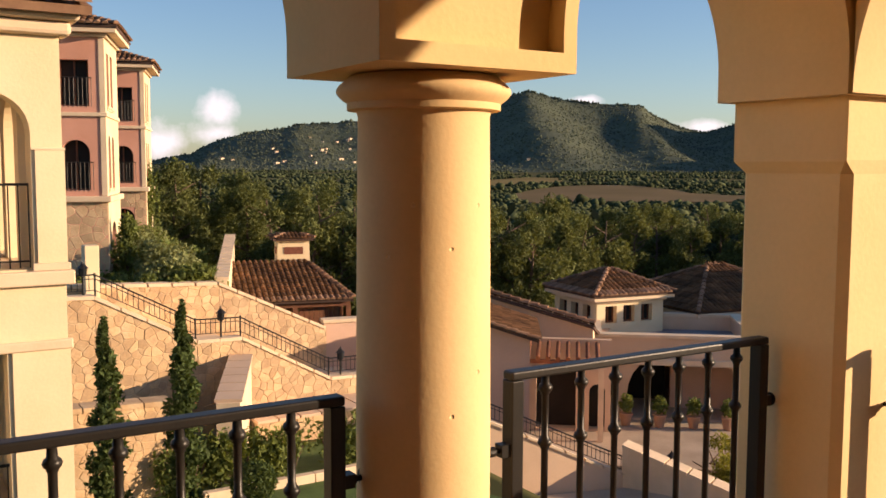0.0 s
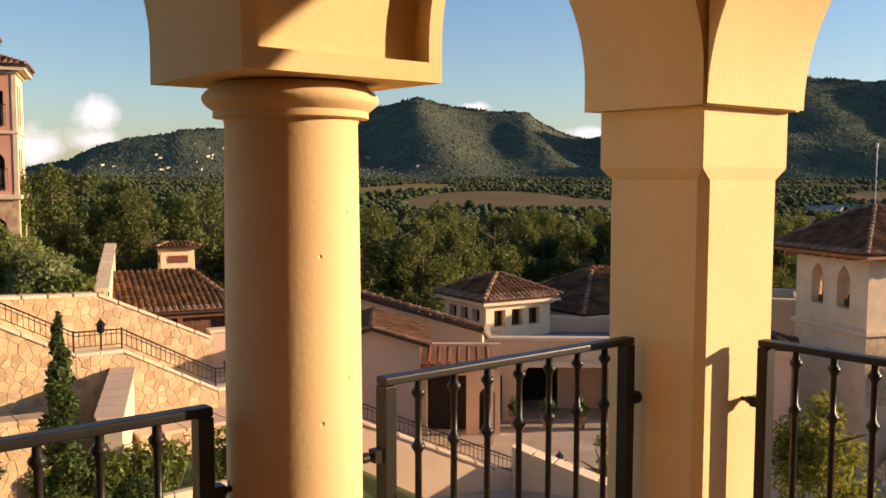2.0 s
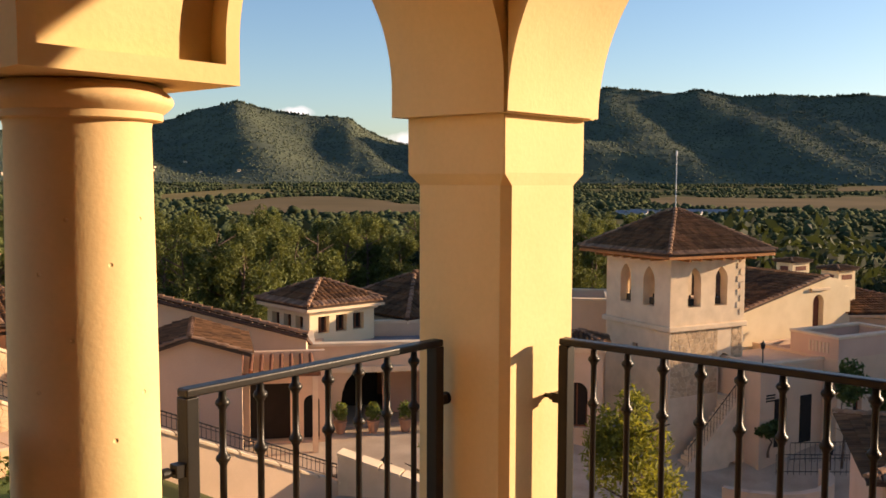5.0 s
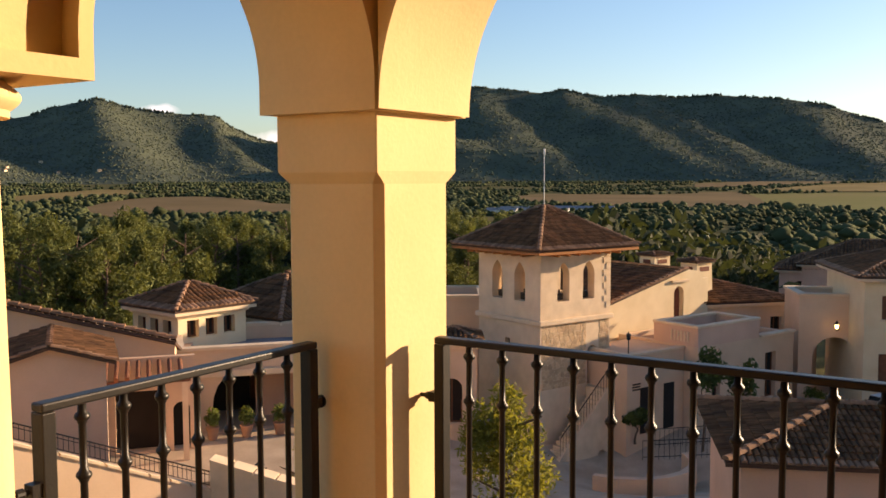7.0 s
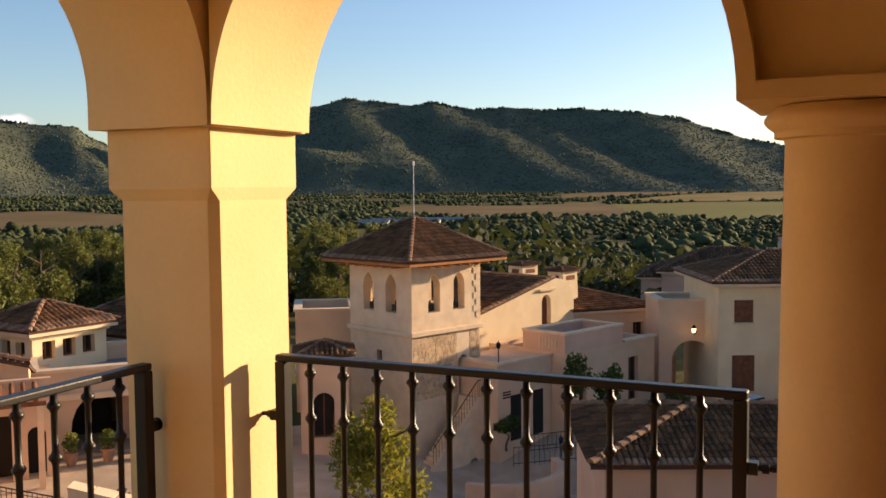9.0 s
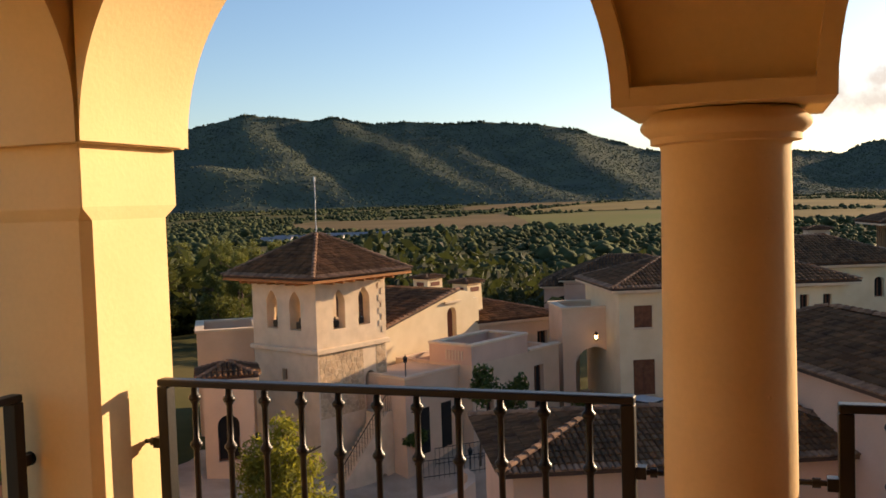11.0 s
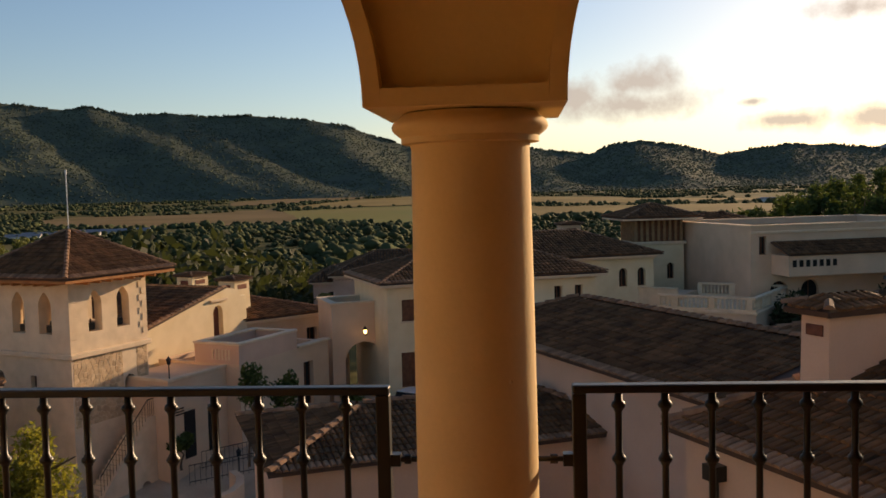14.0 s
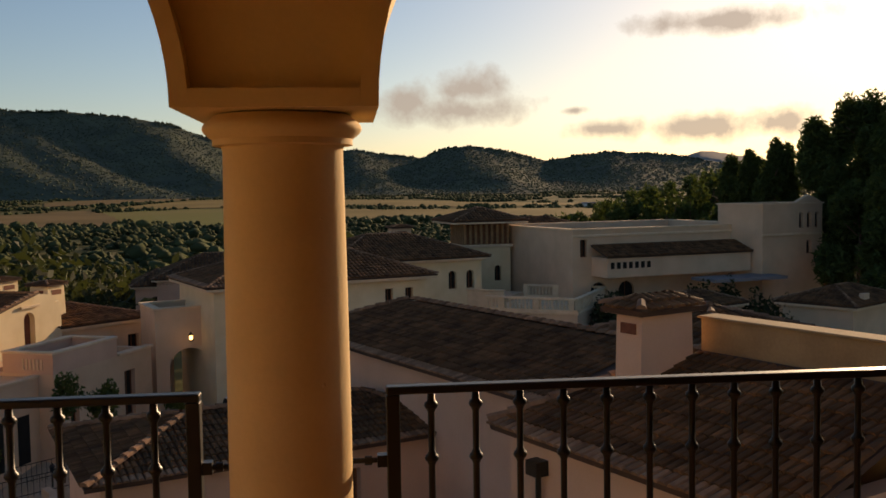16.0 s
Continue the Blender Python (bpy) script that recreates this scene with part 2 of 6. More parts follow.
def turned(profile, segments=48, centre=(0, 0)):
    """A body of revolution: profile of (radius, z)."""
    verts, faces = [], []
    for r, z in profile:
        for k in range(segments):
            a = 2 * math.pi * k / segments
            verts.append((centre[0] + r * math.cos(a), centre[1] + r * math.sin(a), z))
    for i in range(len(profile) - 1):
        for k in range(segments):
            j = (k + 1) % segments
            faces.append((i * segments + k, i * segments + j, (i + 1) * segments + j, (i + 1) * segments + k))
    faces.append(tuple(range(segments))[::-1])
    faces.append(tuple((len(profile) - 1) * segments + k for k in range(segments)))
    return verts, faces


def arch_loop(x0, x1, z0, spring, n=14, pointed=0.0):
    """An opening: from z0 up to a round (or pointed) head that springs at spring."""
    r, c = (x1 - x0) / 2, (x0 + x1) / 2
    pts = [(x0, z0), (x1, z0)]
    for k in range(n + 1):
        a = math.pi * k / n
        pts.append((c + r * math.cos(a), spring + r * math.sin(a) * (1 + pointed * (1 - abs(math.cos(a))))))
    return pts


def rect_loop(x0, x1, z0, z1):
    return [(x0, z0), (x1, z0), (x1, z1), (x0, z1)]


def slab(outline, holes, y0, y1):
    """A wall in the x-z plane, from y0 to y1, with openings through it."""
    bm = bmesh.new()
    loops = []
    for loop in (outline, *holes):
        vs = [bm.verts.new((x, y0, z)) for x, z in loop]
        es = [bm.edges.new((vs[k], vs[(k + 1) % len(vs)])) for k in range(len(vs))]
        loops.append((vs, es))
    bmesh.ops.triangle_fill(bm, use_beauty=True, use_dissolve=False, edges=[e for _, es in loops for e in es], normal=(0, -1, 0))
    front = list(bm.faces)
    twin = {v: bm.verts.new((v.co.x, y1, v.co.z)) for v in list(bm.verts)}
    for f in front:
        bm.faces.new([twin[v] for v in reversed(f.verts)])
    for vs, _ in loops:
        for k in range(len(vs)):
            a, b = vs[k], vs[(k + 1) % len(vs)]
            bm.faces.new((a, b, twin[b], twin[a]))
    bmesh.ops.recalc_face_normals(bm, faces=bm.faces)
    return bm


def moved(bm, m):
    bmesh.ops.transform(bm, matrix=m, verts=bm.verts)
    return bm


def tile_slope(name, e0, e1, t0, t1, parent, wide=0.22, course=0.42, seed=1, mat=None, single_rows=0, deck=None):
    """Barrel tiles over one slope: eave from e0 to e1, top from t0 to t1. Rows nearest the eave may be single tiles."""
    rng = np.random.default_rng(seed)
    e0, e1, t0, t1 = (np.array(p, float) for p in (e0, e1, t0, t1))
    length = np.linalg.norm(e1 - e0)
    u = (e1 - e0) / length
    up = t0 - e0 - u * np.dot(t0 - e0, u)
    if np.linalg.norm(up) < 1e-6:
        up = t1 - e0 - u * np.dot(t1 - e0, u)
    h = np.linalg.norm(up)
    v = up / h
    n = np.cross(u, v)
    if n[2] < 0:
        n = -n
    u0, u1 = np.dot(t0 - e0, u), np.dot(t1 - e0, u)
    # the deck under the tiles
    dk = [e0 - n * 0.02, e1 - n * 0.02, t1 - n * 0.02, t0 - n * 0.02]
    low = [p - n * 0.10 for p in dk]
    raw("roof_deck", [tuple(p) for p in dk + low], [(0, 1, 2, 3), (7, 6, 5, 4), (0, 4, 5, 1), (1, 5, 6, 2), (2, 6, 7, 3), (3, 7, 4, 0)], deck or DECK, parent)
    seg = 4
    ang = [math.pi * k / seg for k in range(seg + 1)]
    verts, faces = [], []
    cols = int(length / wide)
    for c in range(cols):
        uc = (c + 0.5) * length / cols
        if uc < u0:
            top = h * uc / max(u0, 1e-6)
        elif uc > u1:
            top = h * (length - uc) / max(length - u1, 1e-6)
        else:
            top = h
        rows = int(top / course + 0.45)
        for r in range(rows):
            base = e0 + u * (uc + rng.normal(0, 0.006)) + v * (r * course - 0.06)
            r0, r1 = wide * 0.47, wide * 0.40
            tip = base + v * (course + 0.05)
            lift = 0.03 + rng.normal(0, 0.008)
            if r < single_rows:
                vs = [tuple(base + u * r0 * math.cos(a) + n * (r0 * 0.8 * math.sin(a) + lift)) for a in ang]
                vs += [tuple(tip + u * r1 * math.cos(a) + n * (r1 * 0.8 * math.sin(a))) for a in ang]
                key = ("tile", round(wide, 3), round(course, 3))
                if key not in TILE_MESH:
                    lv = [(r0 * math.cos(a), 0, r0 * 0.8 * math.sin(a) + 0.03) for a in ang] + [(r1 * math.cos(a), course + 0.05, r1 * 0.8 * math.sin(a)) for a in ang]
                    me = bpy.data.meshes.new("tile")
                    me.from_pydata(lv, [], [(k, k + 1, seg + 2 + k, seg + 1 + k) for k in range(seg)] + [tuple(range(seg, -1, -1))])
                    me.materials.append(TILE_ONE)
                    TILE_MESH[key] = me
                m = Matrix((Vector(u), Vector(v), Vector(n))).transposed().to_4x4()
                LATER_TILES.append((TILE_MESH[key], Matrix.Translation(Vector(base)) @ m, parent))
                continue
            i = len(verts)
            verts += [tuple(base + u * r0 * math.cos(a) + n * (r0 * 0.8 * math.sin(a) + lift)) for a in ang]
            verts += [tuple(tip + u * r1 * math.cos(a) + n * (r1 * 0.8 * math.sin(a))) for a in ang]
            faces += [(i + k, i + k + 1, i + seg + 2 + k, i + seg + 1 + k) for k in range(seg)]
            faces.append(tuple(i + k for k in range(seg, -1, -1)))
    if verts:
        ob = raw("tile_field", verts, faces, mat or TILE, parent)
        ob["kind"] = "stuff"


TILE_MESH, LATER_TILES = {}, []


def ridge_tiles(a, b, parent, r=0.12, step=0.38):
    a, b = np.array(a, float), np.array(b, float)
    length = np.linalg.norm(b - a)
    d = (b - a) / length
    s = np.cross(d, (0, 0, 1))
    s /= np.linalg.norm(s)
    n = np.cross(s, d)
    verts, faces = [], []
    for k in range(max(1, int(length / step))):
        p, q = a + d * k * step, a + d * (k + 1.12) * step
        i = len(verts)
        for pt, rr, up in ((p, r, 0.035), (q, r * 0.85, 0.0)):
            verts += [tuple(pt + s * rr * math.cos(t) + n * (rr * 0.85 * math.sin(t) + up)) for t in (0, 0.8, 1.57, 2.35, 3.14)]
        faces += [(i + j, i + j + 1, i + 6 + j, i + 5 + j) for j in range(4)] + [(i + 4, i + 3, i + 2, i + 1, i)]
    ob = raw("ridge_tiles", verts, faces, RIDGE, parent)
    ob["kind"] = "stuff"


def hip_roof(parent, w, d, z, rise, over=0.45, ridge_along="x", wide=0.22, course=0.42, single=0, pyramid=False, soffit=None):
    """A hipped roof over the rectangle 0..w, 0..d, its eaves at height z; in the parent's frame."""
    x0, x1, y0, y1 = -over, w + over, -over, d + over
    if pyramid:
        r0 = r1 = ((x0 + x1) / 2, (y0 + y1) / 2, z + rise)
    elif ridge_along == "x":
        k = min((y1 - y0) / 2, (x1 - x0) / 2 - 0.01)
        r0, r1 = (x0 + k, (y0 + y1) / 2, z + rise), (x1 - k, (y0 + y1) / 2, z + rise)
    else:
        k = min((x1 - x0) / 2, (y1 - y0) / 2 - 0.01)
        r0, r1 = ((x0 + x1) / 2, y0 + k, z + rise), ((x0 + x1) / 2, y1 - k, z + rise)
    a, b, c, e = (x0, y0, z), (x1, y0, z), (x1, y1, z), (x0, y1, z)
    if ridge_along == "x" or pyramid:
        quads = [(a, b, r0, r1), (b, c, r1, r1), (c, e, r1, r0), (e, a, r0, r0)]
        hips = [(a, r0), (e, r0), (b, r1), (c, r1)]
    else:
        quads = [(a, b, r0, r0), (b, c, r0, r1), (c, e, r1, r1), (e, a, r1, r0)]
        hips = [(a, r0), (b, r0), (c, r1), (e, r1)]
    for k, q in enumerate(quads):
        tile_slope("tiles", *q, parent, wide, course, seed=k + 1, single_rows=single if k in (0, 3) else 0)
    for p, q in hips:
        ridge_tiles(p, q, parent)
    if r0 != r1:
        ridge_tiles(r0, r1, parent)
    part("soffit", boxed(x0 + 0.05, x1 - 0.05, y0 + 0.05, y1 - 0.05, z - 0.26, z - 0.13), soffit or TRIM, parent)


def gable_roof(parent, w, d, z, rise, over=0.35, wide=0.22, course=0.42, single=0):
    """A gabled roof whose ridge runs along y, over 0..w, 0..d."""
    x0, x1, y0, y1 = -over, w + over, -over, d + over
    r0, r1 = (w / 2, y0, z + rise), (w / 2, y1, z + rise)
    drop = over * rise / (w / 2)
    a, b, c, e = (x0, y0, z - drop), (x1, y0, z - drop), (x1, y1, z - drop), (x0, y1, z - drop)
    tile_slope("tiles", e, a, r1, r0, parent, wide, course, 3, None, single)
    tile_slope("tiles", b, c, r0, r1, parent, wide, course, 4, None, single)
    ridge_tiles(r0, r1, parent)
    ridge_tiles(a, r0, parent, 0.1)
    ridge_tiles(b, r0, parent, 0.1)


def window(parent, loop, y, m, mat=None, pane=None, sill=True, frame_mat=None, shut=False):
    """Pane and frame set back in an opening of a wall; m takes the wall's frame to the thing's."""
    xs, zs = [p[0] for p in loop], [p[1] for p in loop]
    x0, x1, z0, z1 = min(xs), max(xs), min(zs), max(zs)
    win = part("window", moved(slab([(x, z) for x, z in loop], [], y, y + 0.03), m), pane or glass, parent)
    fr = bmesh.new()
    box(fr, (x0 + x1) / 2 - 0.03, (x0 + x1) / 2 + 0.03, y - 0.05, y - 0.005, z0, z1 - 0.03)
    box(fr, x0, x1, y - 0.05, y - 0.007, z0, z0 + 0.07)
    box(fr, x0 + 0.002, x0 + 0.06, y - 0.048, y - 0.006, z0 + 0.07, (z0 + z1) / 2 if len(loop) > 4 else z1)
    box(fr, x1 - 0.06, x1 - 0.002, y - 0.048, y - 0.006, z0 + 0.07, (z0 + z1) / 2 if len(loop) > 4 else z1)
    part("window_frame", moved(fr, m), frame_mat or WOOD, win)
    if sill:
        part("window_sill", moved(boxed(x0 - 0.1, x1 + 0.1, -0.08, 0.12, z0 - 0.1, z0 - 0.002, 0.01), m), TRIM, win)
    return win


def body(parent, w, d, z0, z1, mat, openings=None, thick=0.35, fill=True, gable=0.0):
    """Four walls with openings: a dict of side to loops, sides front (y 0), right (x w), back, left (x 0)."""
    openings = openings or {}
    sides = {"front": (pose(0, 0, 0), w), "right": (pose(w, 0, 0, 0, 0, 90), d), "back": (pose(w, d, 0, 0, 0, 180), w), "left": (pose(0, d, 0, 0, 0, -90), d)}
    for side, (m, span) in sides.items():
        holes = openings.get(side, [])
        inset = 0.0 if side in ("front", "back") else thick
        outline = rect_loop(inset, span - inset, z0, z1)
        if gable and side in ("front", "back"):
            outline = [(0, z0), (span, z0), (span, z1), (span / 2, z1 + gable), (0, z1)]
        wall = part("wall", moved(slab(outline, [h[0] if isinstance(h, tuple) else h for h in holes], 0, thick), m), mat, parent)
        for h in holes:
            loop, kind = h if isinstance(h, tuple) else (h, "window")
            if kind == "window":
                window(parent, loop, 0.16, m)
            elif kind == "shutter":
                window(parent, loop, 0.12, m, pane=WOOD)
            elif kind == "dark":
                # a near-black pane painted as the shade of the room behind
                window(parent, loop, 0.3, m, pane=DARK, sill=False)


def house(name, corner, yaw, w, d, z0, z1, mat, label, roof="hip", rise=1.2, openings=None, category="house", over=0.45, wide=0.24, course=0.45, single=0, along="x", thick=0.35, pyramid=False, group="", soffit=None):
    ob = thing(name, pose(corner[0], corner[1], 0, 0, 0, yaw), label, category, group)
    body(ob, w, d, z0, z1, mat, openings, thick, gable=rise if roof == "gable" else 0)
    if roof == "hip":
        hip_roof(ob, w, d, z1 + 0.14, rise, over, along, wide, course, single, pyramid, soffit)
        part("cornice", boxed(-0.12, w + 0.12, -0.12, d + 0.12, z1 - 0.25, z1 - 0.13, 0.02), TRIM, ob)
    elif roof == "gable":
        gable_roof(ob, w, d, z1 + 0.12, rise, over, wide, course, single)
    elif roof == "flat":
        part("flat_roof", boxed(0.1, w - 0.1, 0.1, d - 0.1, z1 - 0.75, z1 - 0.6), GREY_ROOF, ob)
        cop = slab(rect_loop(-0.1, w + 0.1, -0.1, d + 0.1), [rect_loop(0.4, w - 0.4, 0.4, d - 0.4)], 0, 0.12)
        part("coping", moved(cop, Matrix(((1, 0, 0, 0), (0, 0, 1, 0), (0, -1, 0, z1 + 0.125), (0, 0, 0, 1)))), TRIM, ob)
    return ob


def chimney(x, y, yaw, w, d, z0, z1, mat, group="roof chimneys", label="square plastered chimney with a small tiled cap"):
    ob = thing("chimney", pose(x, y, 0, 0, 0, yaw), label, "chimney", group)
    shaft = boxed(-w / 2, w / 2, -d / 2, d / 2, z0, z1)
    for v in shaft.verts:
        if v.co.z < z1 - 0.01:
            v.co.x *= 1.08
            v.co.y *= 1.08
    part("shaft", shaft, mat, ob)
    part("vent", boxed(-w * 0.3, w * 0.3, -d / 2 - 0.03, -d / 2 + 0.05, z1 - 0.55 * min(1, w), z1 - 0.25 * min(1, w)), RUST, ob)
    part("vent", boxed(-w / 2 - 0.03, -w / 2 + 0.05, -d * 0.25, d * 0.25, z1 - 0.55 * min(1, w), z1 - 0.25 * min(1, w)), RUST, ob)
    part("cap_slab", boxed(-w / 2 - 0.16, w / 2 + 0.16, -d / 2 - 0.16, d / 2 + 0.16, z1, z1 + 0.09, 0.02), TRIM, ob)
    hip_cap(ob, w, d, z1 + 0.12)
    return ob


def hip_cap(ob, w, d, z):
    x0, x1, y0, y1 = -w / 2 - 0.21, w / 2 + 0.21, -d / 2 - 0.21, d / 2 + 0.21
    k = min(x1 - x0, y1 - y0) / 2 * 0.98
    if w >= d:
        r0, r1 = (x0 + k, 0, z + 0.19), (x1 - k, 0, z + 0.19)
        quads = [((x0, y0, z), (x1, y0, z), r0, r1), ((x1, y0, z), (x1, y1, z), r1, r1), ((x1, y1, z), (x0, y1, z), r1, r0), ((x0, y1, z), (x0, y0, z), r0, r0)]
    else:
        r0, r1 = (0, y0 + k, z + 0.19), (0, y1 - k, z + 0.19)
        quads = [((x0, y0, z), (x1, y0, z), r0, r0), ((x1, y0, z), (x1, y1, z), r0, r1), ((x1, y1, z), (x0, y1, z), r1, r1), ((x0, y1, z), (x0, y0, z), r1, r0)]
    for k, q in enumerate(quads):
        tile_slope("tiles", *q, ob, 0.15, 0.26, seed=k + 7, mat=TILE)
    ridge_tiles((x0, y0, z), r0, ob, 0.09)
    ridge_tiles((x1, y0, z), r0 if w < d else r1, ob, 0.09)
    ridge_tiles((x0, y1, z), r1 if w < d else r0, ob, 0.09)


def leaves(centres, radii, count, size, rng, shell=0.55, blade=0.45):
    """Corners of many small leaf sprays in ellipsoids about the centres; each spray is a bent pair of leaf blades."""
    centres, radii = np.atleast_2d(centres).astype(float), np.atleast_2d(radii).astype(float)
    k = rng.integers(0, len(centres), count)
    d = rng.normal(size=(count, 3))
    d /= np.linalg.norm(d, axis=1, keepdims=True)
    r = shell + (1 - shell) * rng.random((count, 1))
    pos = centres[k] + d * r * radii[k % len(radii)]
    a = rng.normal(size=(count, 3))
    a /= np.linalg.norm(a, axis=1, keepdims=True)
    b = np.cross(a, rng.normal(size=(count, 3)))
    b /= np.linalg.norm(b, axis=1, keepdims=True)
    s = size * (0.6 + 0.8 * rng.random((count, 1)))
    c = np.cross(a, b) * s * 0.25
    return np.stack([pos - a * s, pos - b * s * blade + c, pos + a * s, pos + b * s * blade + c], 1).reshape(-1, 3)


def leaf_object(name, verts, mat, parent=None, label=""):
    n = len(verts) // 4
    me = bpy.data.meshes.new(name)
    me.vertices.add(n * 4)
    me.vertices.foreach_set("co", verts.astype(np.float32).ravel())
    me.loops.add(n * 4)
    me.loops.foreach_set("vertex_index", np.arange(n * 4, dtype=np.int32))
    me.polygons.add(n)
    me.polygons.foreach_set("loop_start", np.arange(0, n * 4, 4, dtype=np.int32))
    me.update()
    me.validate()
    me.materials.append(mat)
    ob = new(name, me)
    if parent is not None:
        ob.parent = parent
    if label:
        ob["label"] = label
    return ob


def trunk(parent, height, r, limbs, rng, lean=0.0):
    bm = bmesh.new()
    pts = [Vector((lean * (k / 5) ** 2 + rng.normal(0, 0.03) * k, rng.normal(0, 0.03) * k, height * k / 5)) for k in range(6)]
    for k in range(5):
        a, b = pts[k], pts[k + 1]
        bmesh.ops.create_cone(bm, cap_ends=True, segments=8, radius1=r * (1 - k / 6), radius2=r * (1 - (k + 1) / 6), depth=(b - a).length * 1.04,
                              matrix=Matrix.Translation((a + b) / 2) @ (b - a).to_track_quat("Z", "Y").to_matrix().to_4x4())
    for k in range(limbs):
        z = height * (0.45 + 0.5 * k / limbs)
        a = rng.random() * 6.28
        p = pts[0].lerp(pts[5], z / height)
        q = p + Vector((math.cos(a), math.sin(a), 0.5)) * height * 0.18
        bmesh.ops.create_cone(bm, cap_ends=True, segments=6, radius1=r * 0.35, radius2=r * 0.12, depth=(q - p).length,
                              matrix=Matrix.Translation((p + q) / 2) @ (q - p).to_track_quat("Z", "Y").to_matrix().to_4x4())
    return part("trunk", bm, BARK, parent)


def pine(x, y, z, h, spread, seed, mat=None, label="dark green Aleppo pine with an uneven open crown", count=1300, leaf=0.34, group="pines", low=0.3):
    rng = np.random.default_rng(seed)
    ob = thing("pine_tree", pose(x, y, z, 0, 0, rng.random() * 360), label, "tree", group)
    trunk(ob, h * 0.9, 0.05 + h * 0.016, 6, rng, rng.normal(0, 0.3))
    n = 15
    t = np.sort(rng.random(n))
    rad = spread * (1.0 - 0.65 * t) * (0.45 + 0.55 * rng.random(n))
    ang = rng.random(n) * 6.28
    c = np.stack([rad * np.cos(ang), rad * np.sin(ang), h * (low + (0.96 - low) * t)], 1)
    rr = np.stack([spread * (0.5 - 0.22 * t)] * 2 + [h * (0.10 + 0.03 * rng.random(n))], 1)
    leaf_object("crown", leaves(c, rr, int(count * 1.25), leaf, rng, 0.35, 0.26), mat or PINE, ob)
    return ob


def shrub(x, y, z, rx, ry, rz, seed, mat, label, count=900, leaf=0.09, name="shrub", group="", shell=0.6, lumps=9):
    rng = np.random.default_rng(seed)
    ob = thing(name, pose(x, y, z), label, "bush", group)
    c = np.stack([rng.normal(0, 0.42, lumps) * rx, rng.normal(0, 0.42, lumps) * ry, rz * (0.4 + 0.5 * rng.random(lumps))], 1)
    r = np.stack([rx * (0.4 + 0.25 * rng.random(lumps)), ry * (0.4 + 0.25 * rng.random(lumps)), rz * (0.35 + 0.2 * rng.random(lumps))], 1)
    leaf_object("foliage", leaves(c, r, count, leaf, rng, shell), mat, ob)
    bm = bmesh.new()
    for k in range(5):
        a = k * 1.25
        rod(bm, (0, 0, -0.05), (rx * 0.4 * math.cos(a), ry * 0.4 * math.sin(a), rz * 0.7), 0.025, 6)
    part("stems", bm, BARK, ob)
    return ob


# ---- ground and distance ----
def ease(t):
    t = np.clip(t, 0, 1)
    return t * t * (3 - 2 * t)


def ground_height(x, y):
    d = np.hypot(x - 5, y)
    court = -6.3 + 0 * x
    plaza = -10.2 - 0.045 * np.clip(x - 20, 0, 45) - 2.0 * np.exp(-(((x - 41) / 5.5) ** 2 + ((y - 16.0) / 5.5) ** 2))
    low = court + (plaza - court) * ease((x - 13.2) / 4.0)
    terrace = -2.3 - 2.8 * ease((x - 9.2) / 3.6) - 4.4 * ease((x - 12.0) / 17.0) - 1.2 * ease((y - 45) / 30)
    step = np.where(x < 13.0, ease((y - 28.72) / 0.2), ease((y - 29) / 22))
    z = low + (terrace - low) * step
    hill = 9.0 * np.exp(-(((x - 88) / 26) ** 2 + ((y + 66) / 24) ** 2)) + 8.0 * np.exp(-(((x - 150) / 40) ** 2 + ((y + 75) / 36) ** 2))
    far = ease((d - 62) / 190)
    rise = 19 * ease((d - 700) / 2000) + 4 * np.exp(-(((x - 720) / 150) ** 2 + ((y - 800) / 130) ** 2))
    return z * (1 - far) + far * (-25 + 1.0 * np.sin(x / 190) * np.cos(y / 230) + rise) + hill


xs = np.unique(np.concatenate([np.linspace(-40, 120, 161), np.geomspace(120, 3500, 40), -np.geomspace(40, 3500, 24), (8.9, 9.1, 12.9, 13.1)]))
ys = np.unique(np.concatenate([np.linspace(-90, 100, 191), np.geomspace(100, 3500, 40), -np.geomspace(90, 3500, 40), (28.7, 28.8, 28.95)]))
gx, gy = np.meshgrid(xs, ys)
gz = ground_height(gx, gy)
nx = len(xs)
gf = [(j * nx + i, j * nx + i + 1, (j + 1) * nx + i + 1, (j + 1) * nx + i) for j in range(len(ys) - 1) for i in range(nx - 1)]
SOIL = material("dry_grass_and_soil", (0.13, 0.105, 0.045), (0.045, 0.055, 0.022), rough=0.95, spec=0.03, scale=0.035, fine=0.9, bump=0.4, third=(0.095, 0.09, 0.035))
ground = raw("ground", list(zip(gx.ravel().tolist(), gy.ravel().tolist(), gz.ravel().tolist())), gf, SOIL, smooth=True)
tagged(ground, "dry grass and scrub ground sloping to a wide valley", "ground", kind="structure")


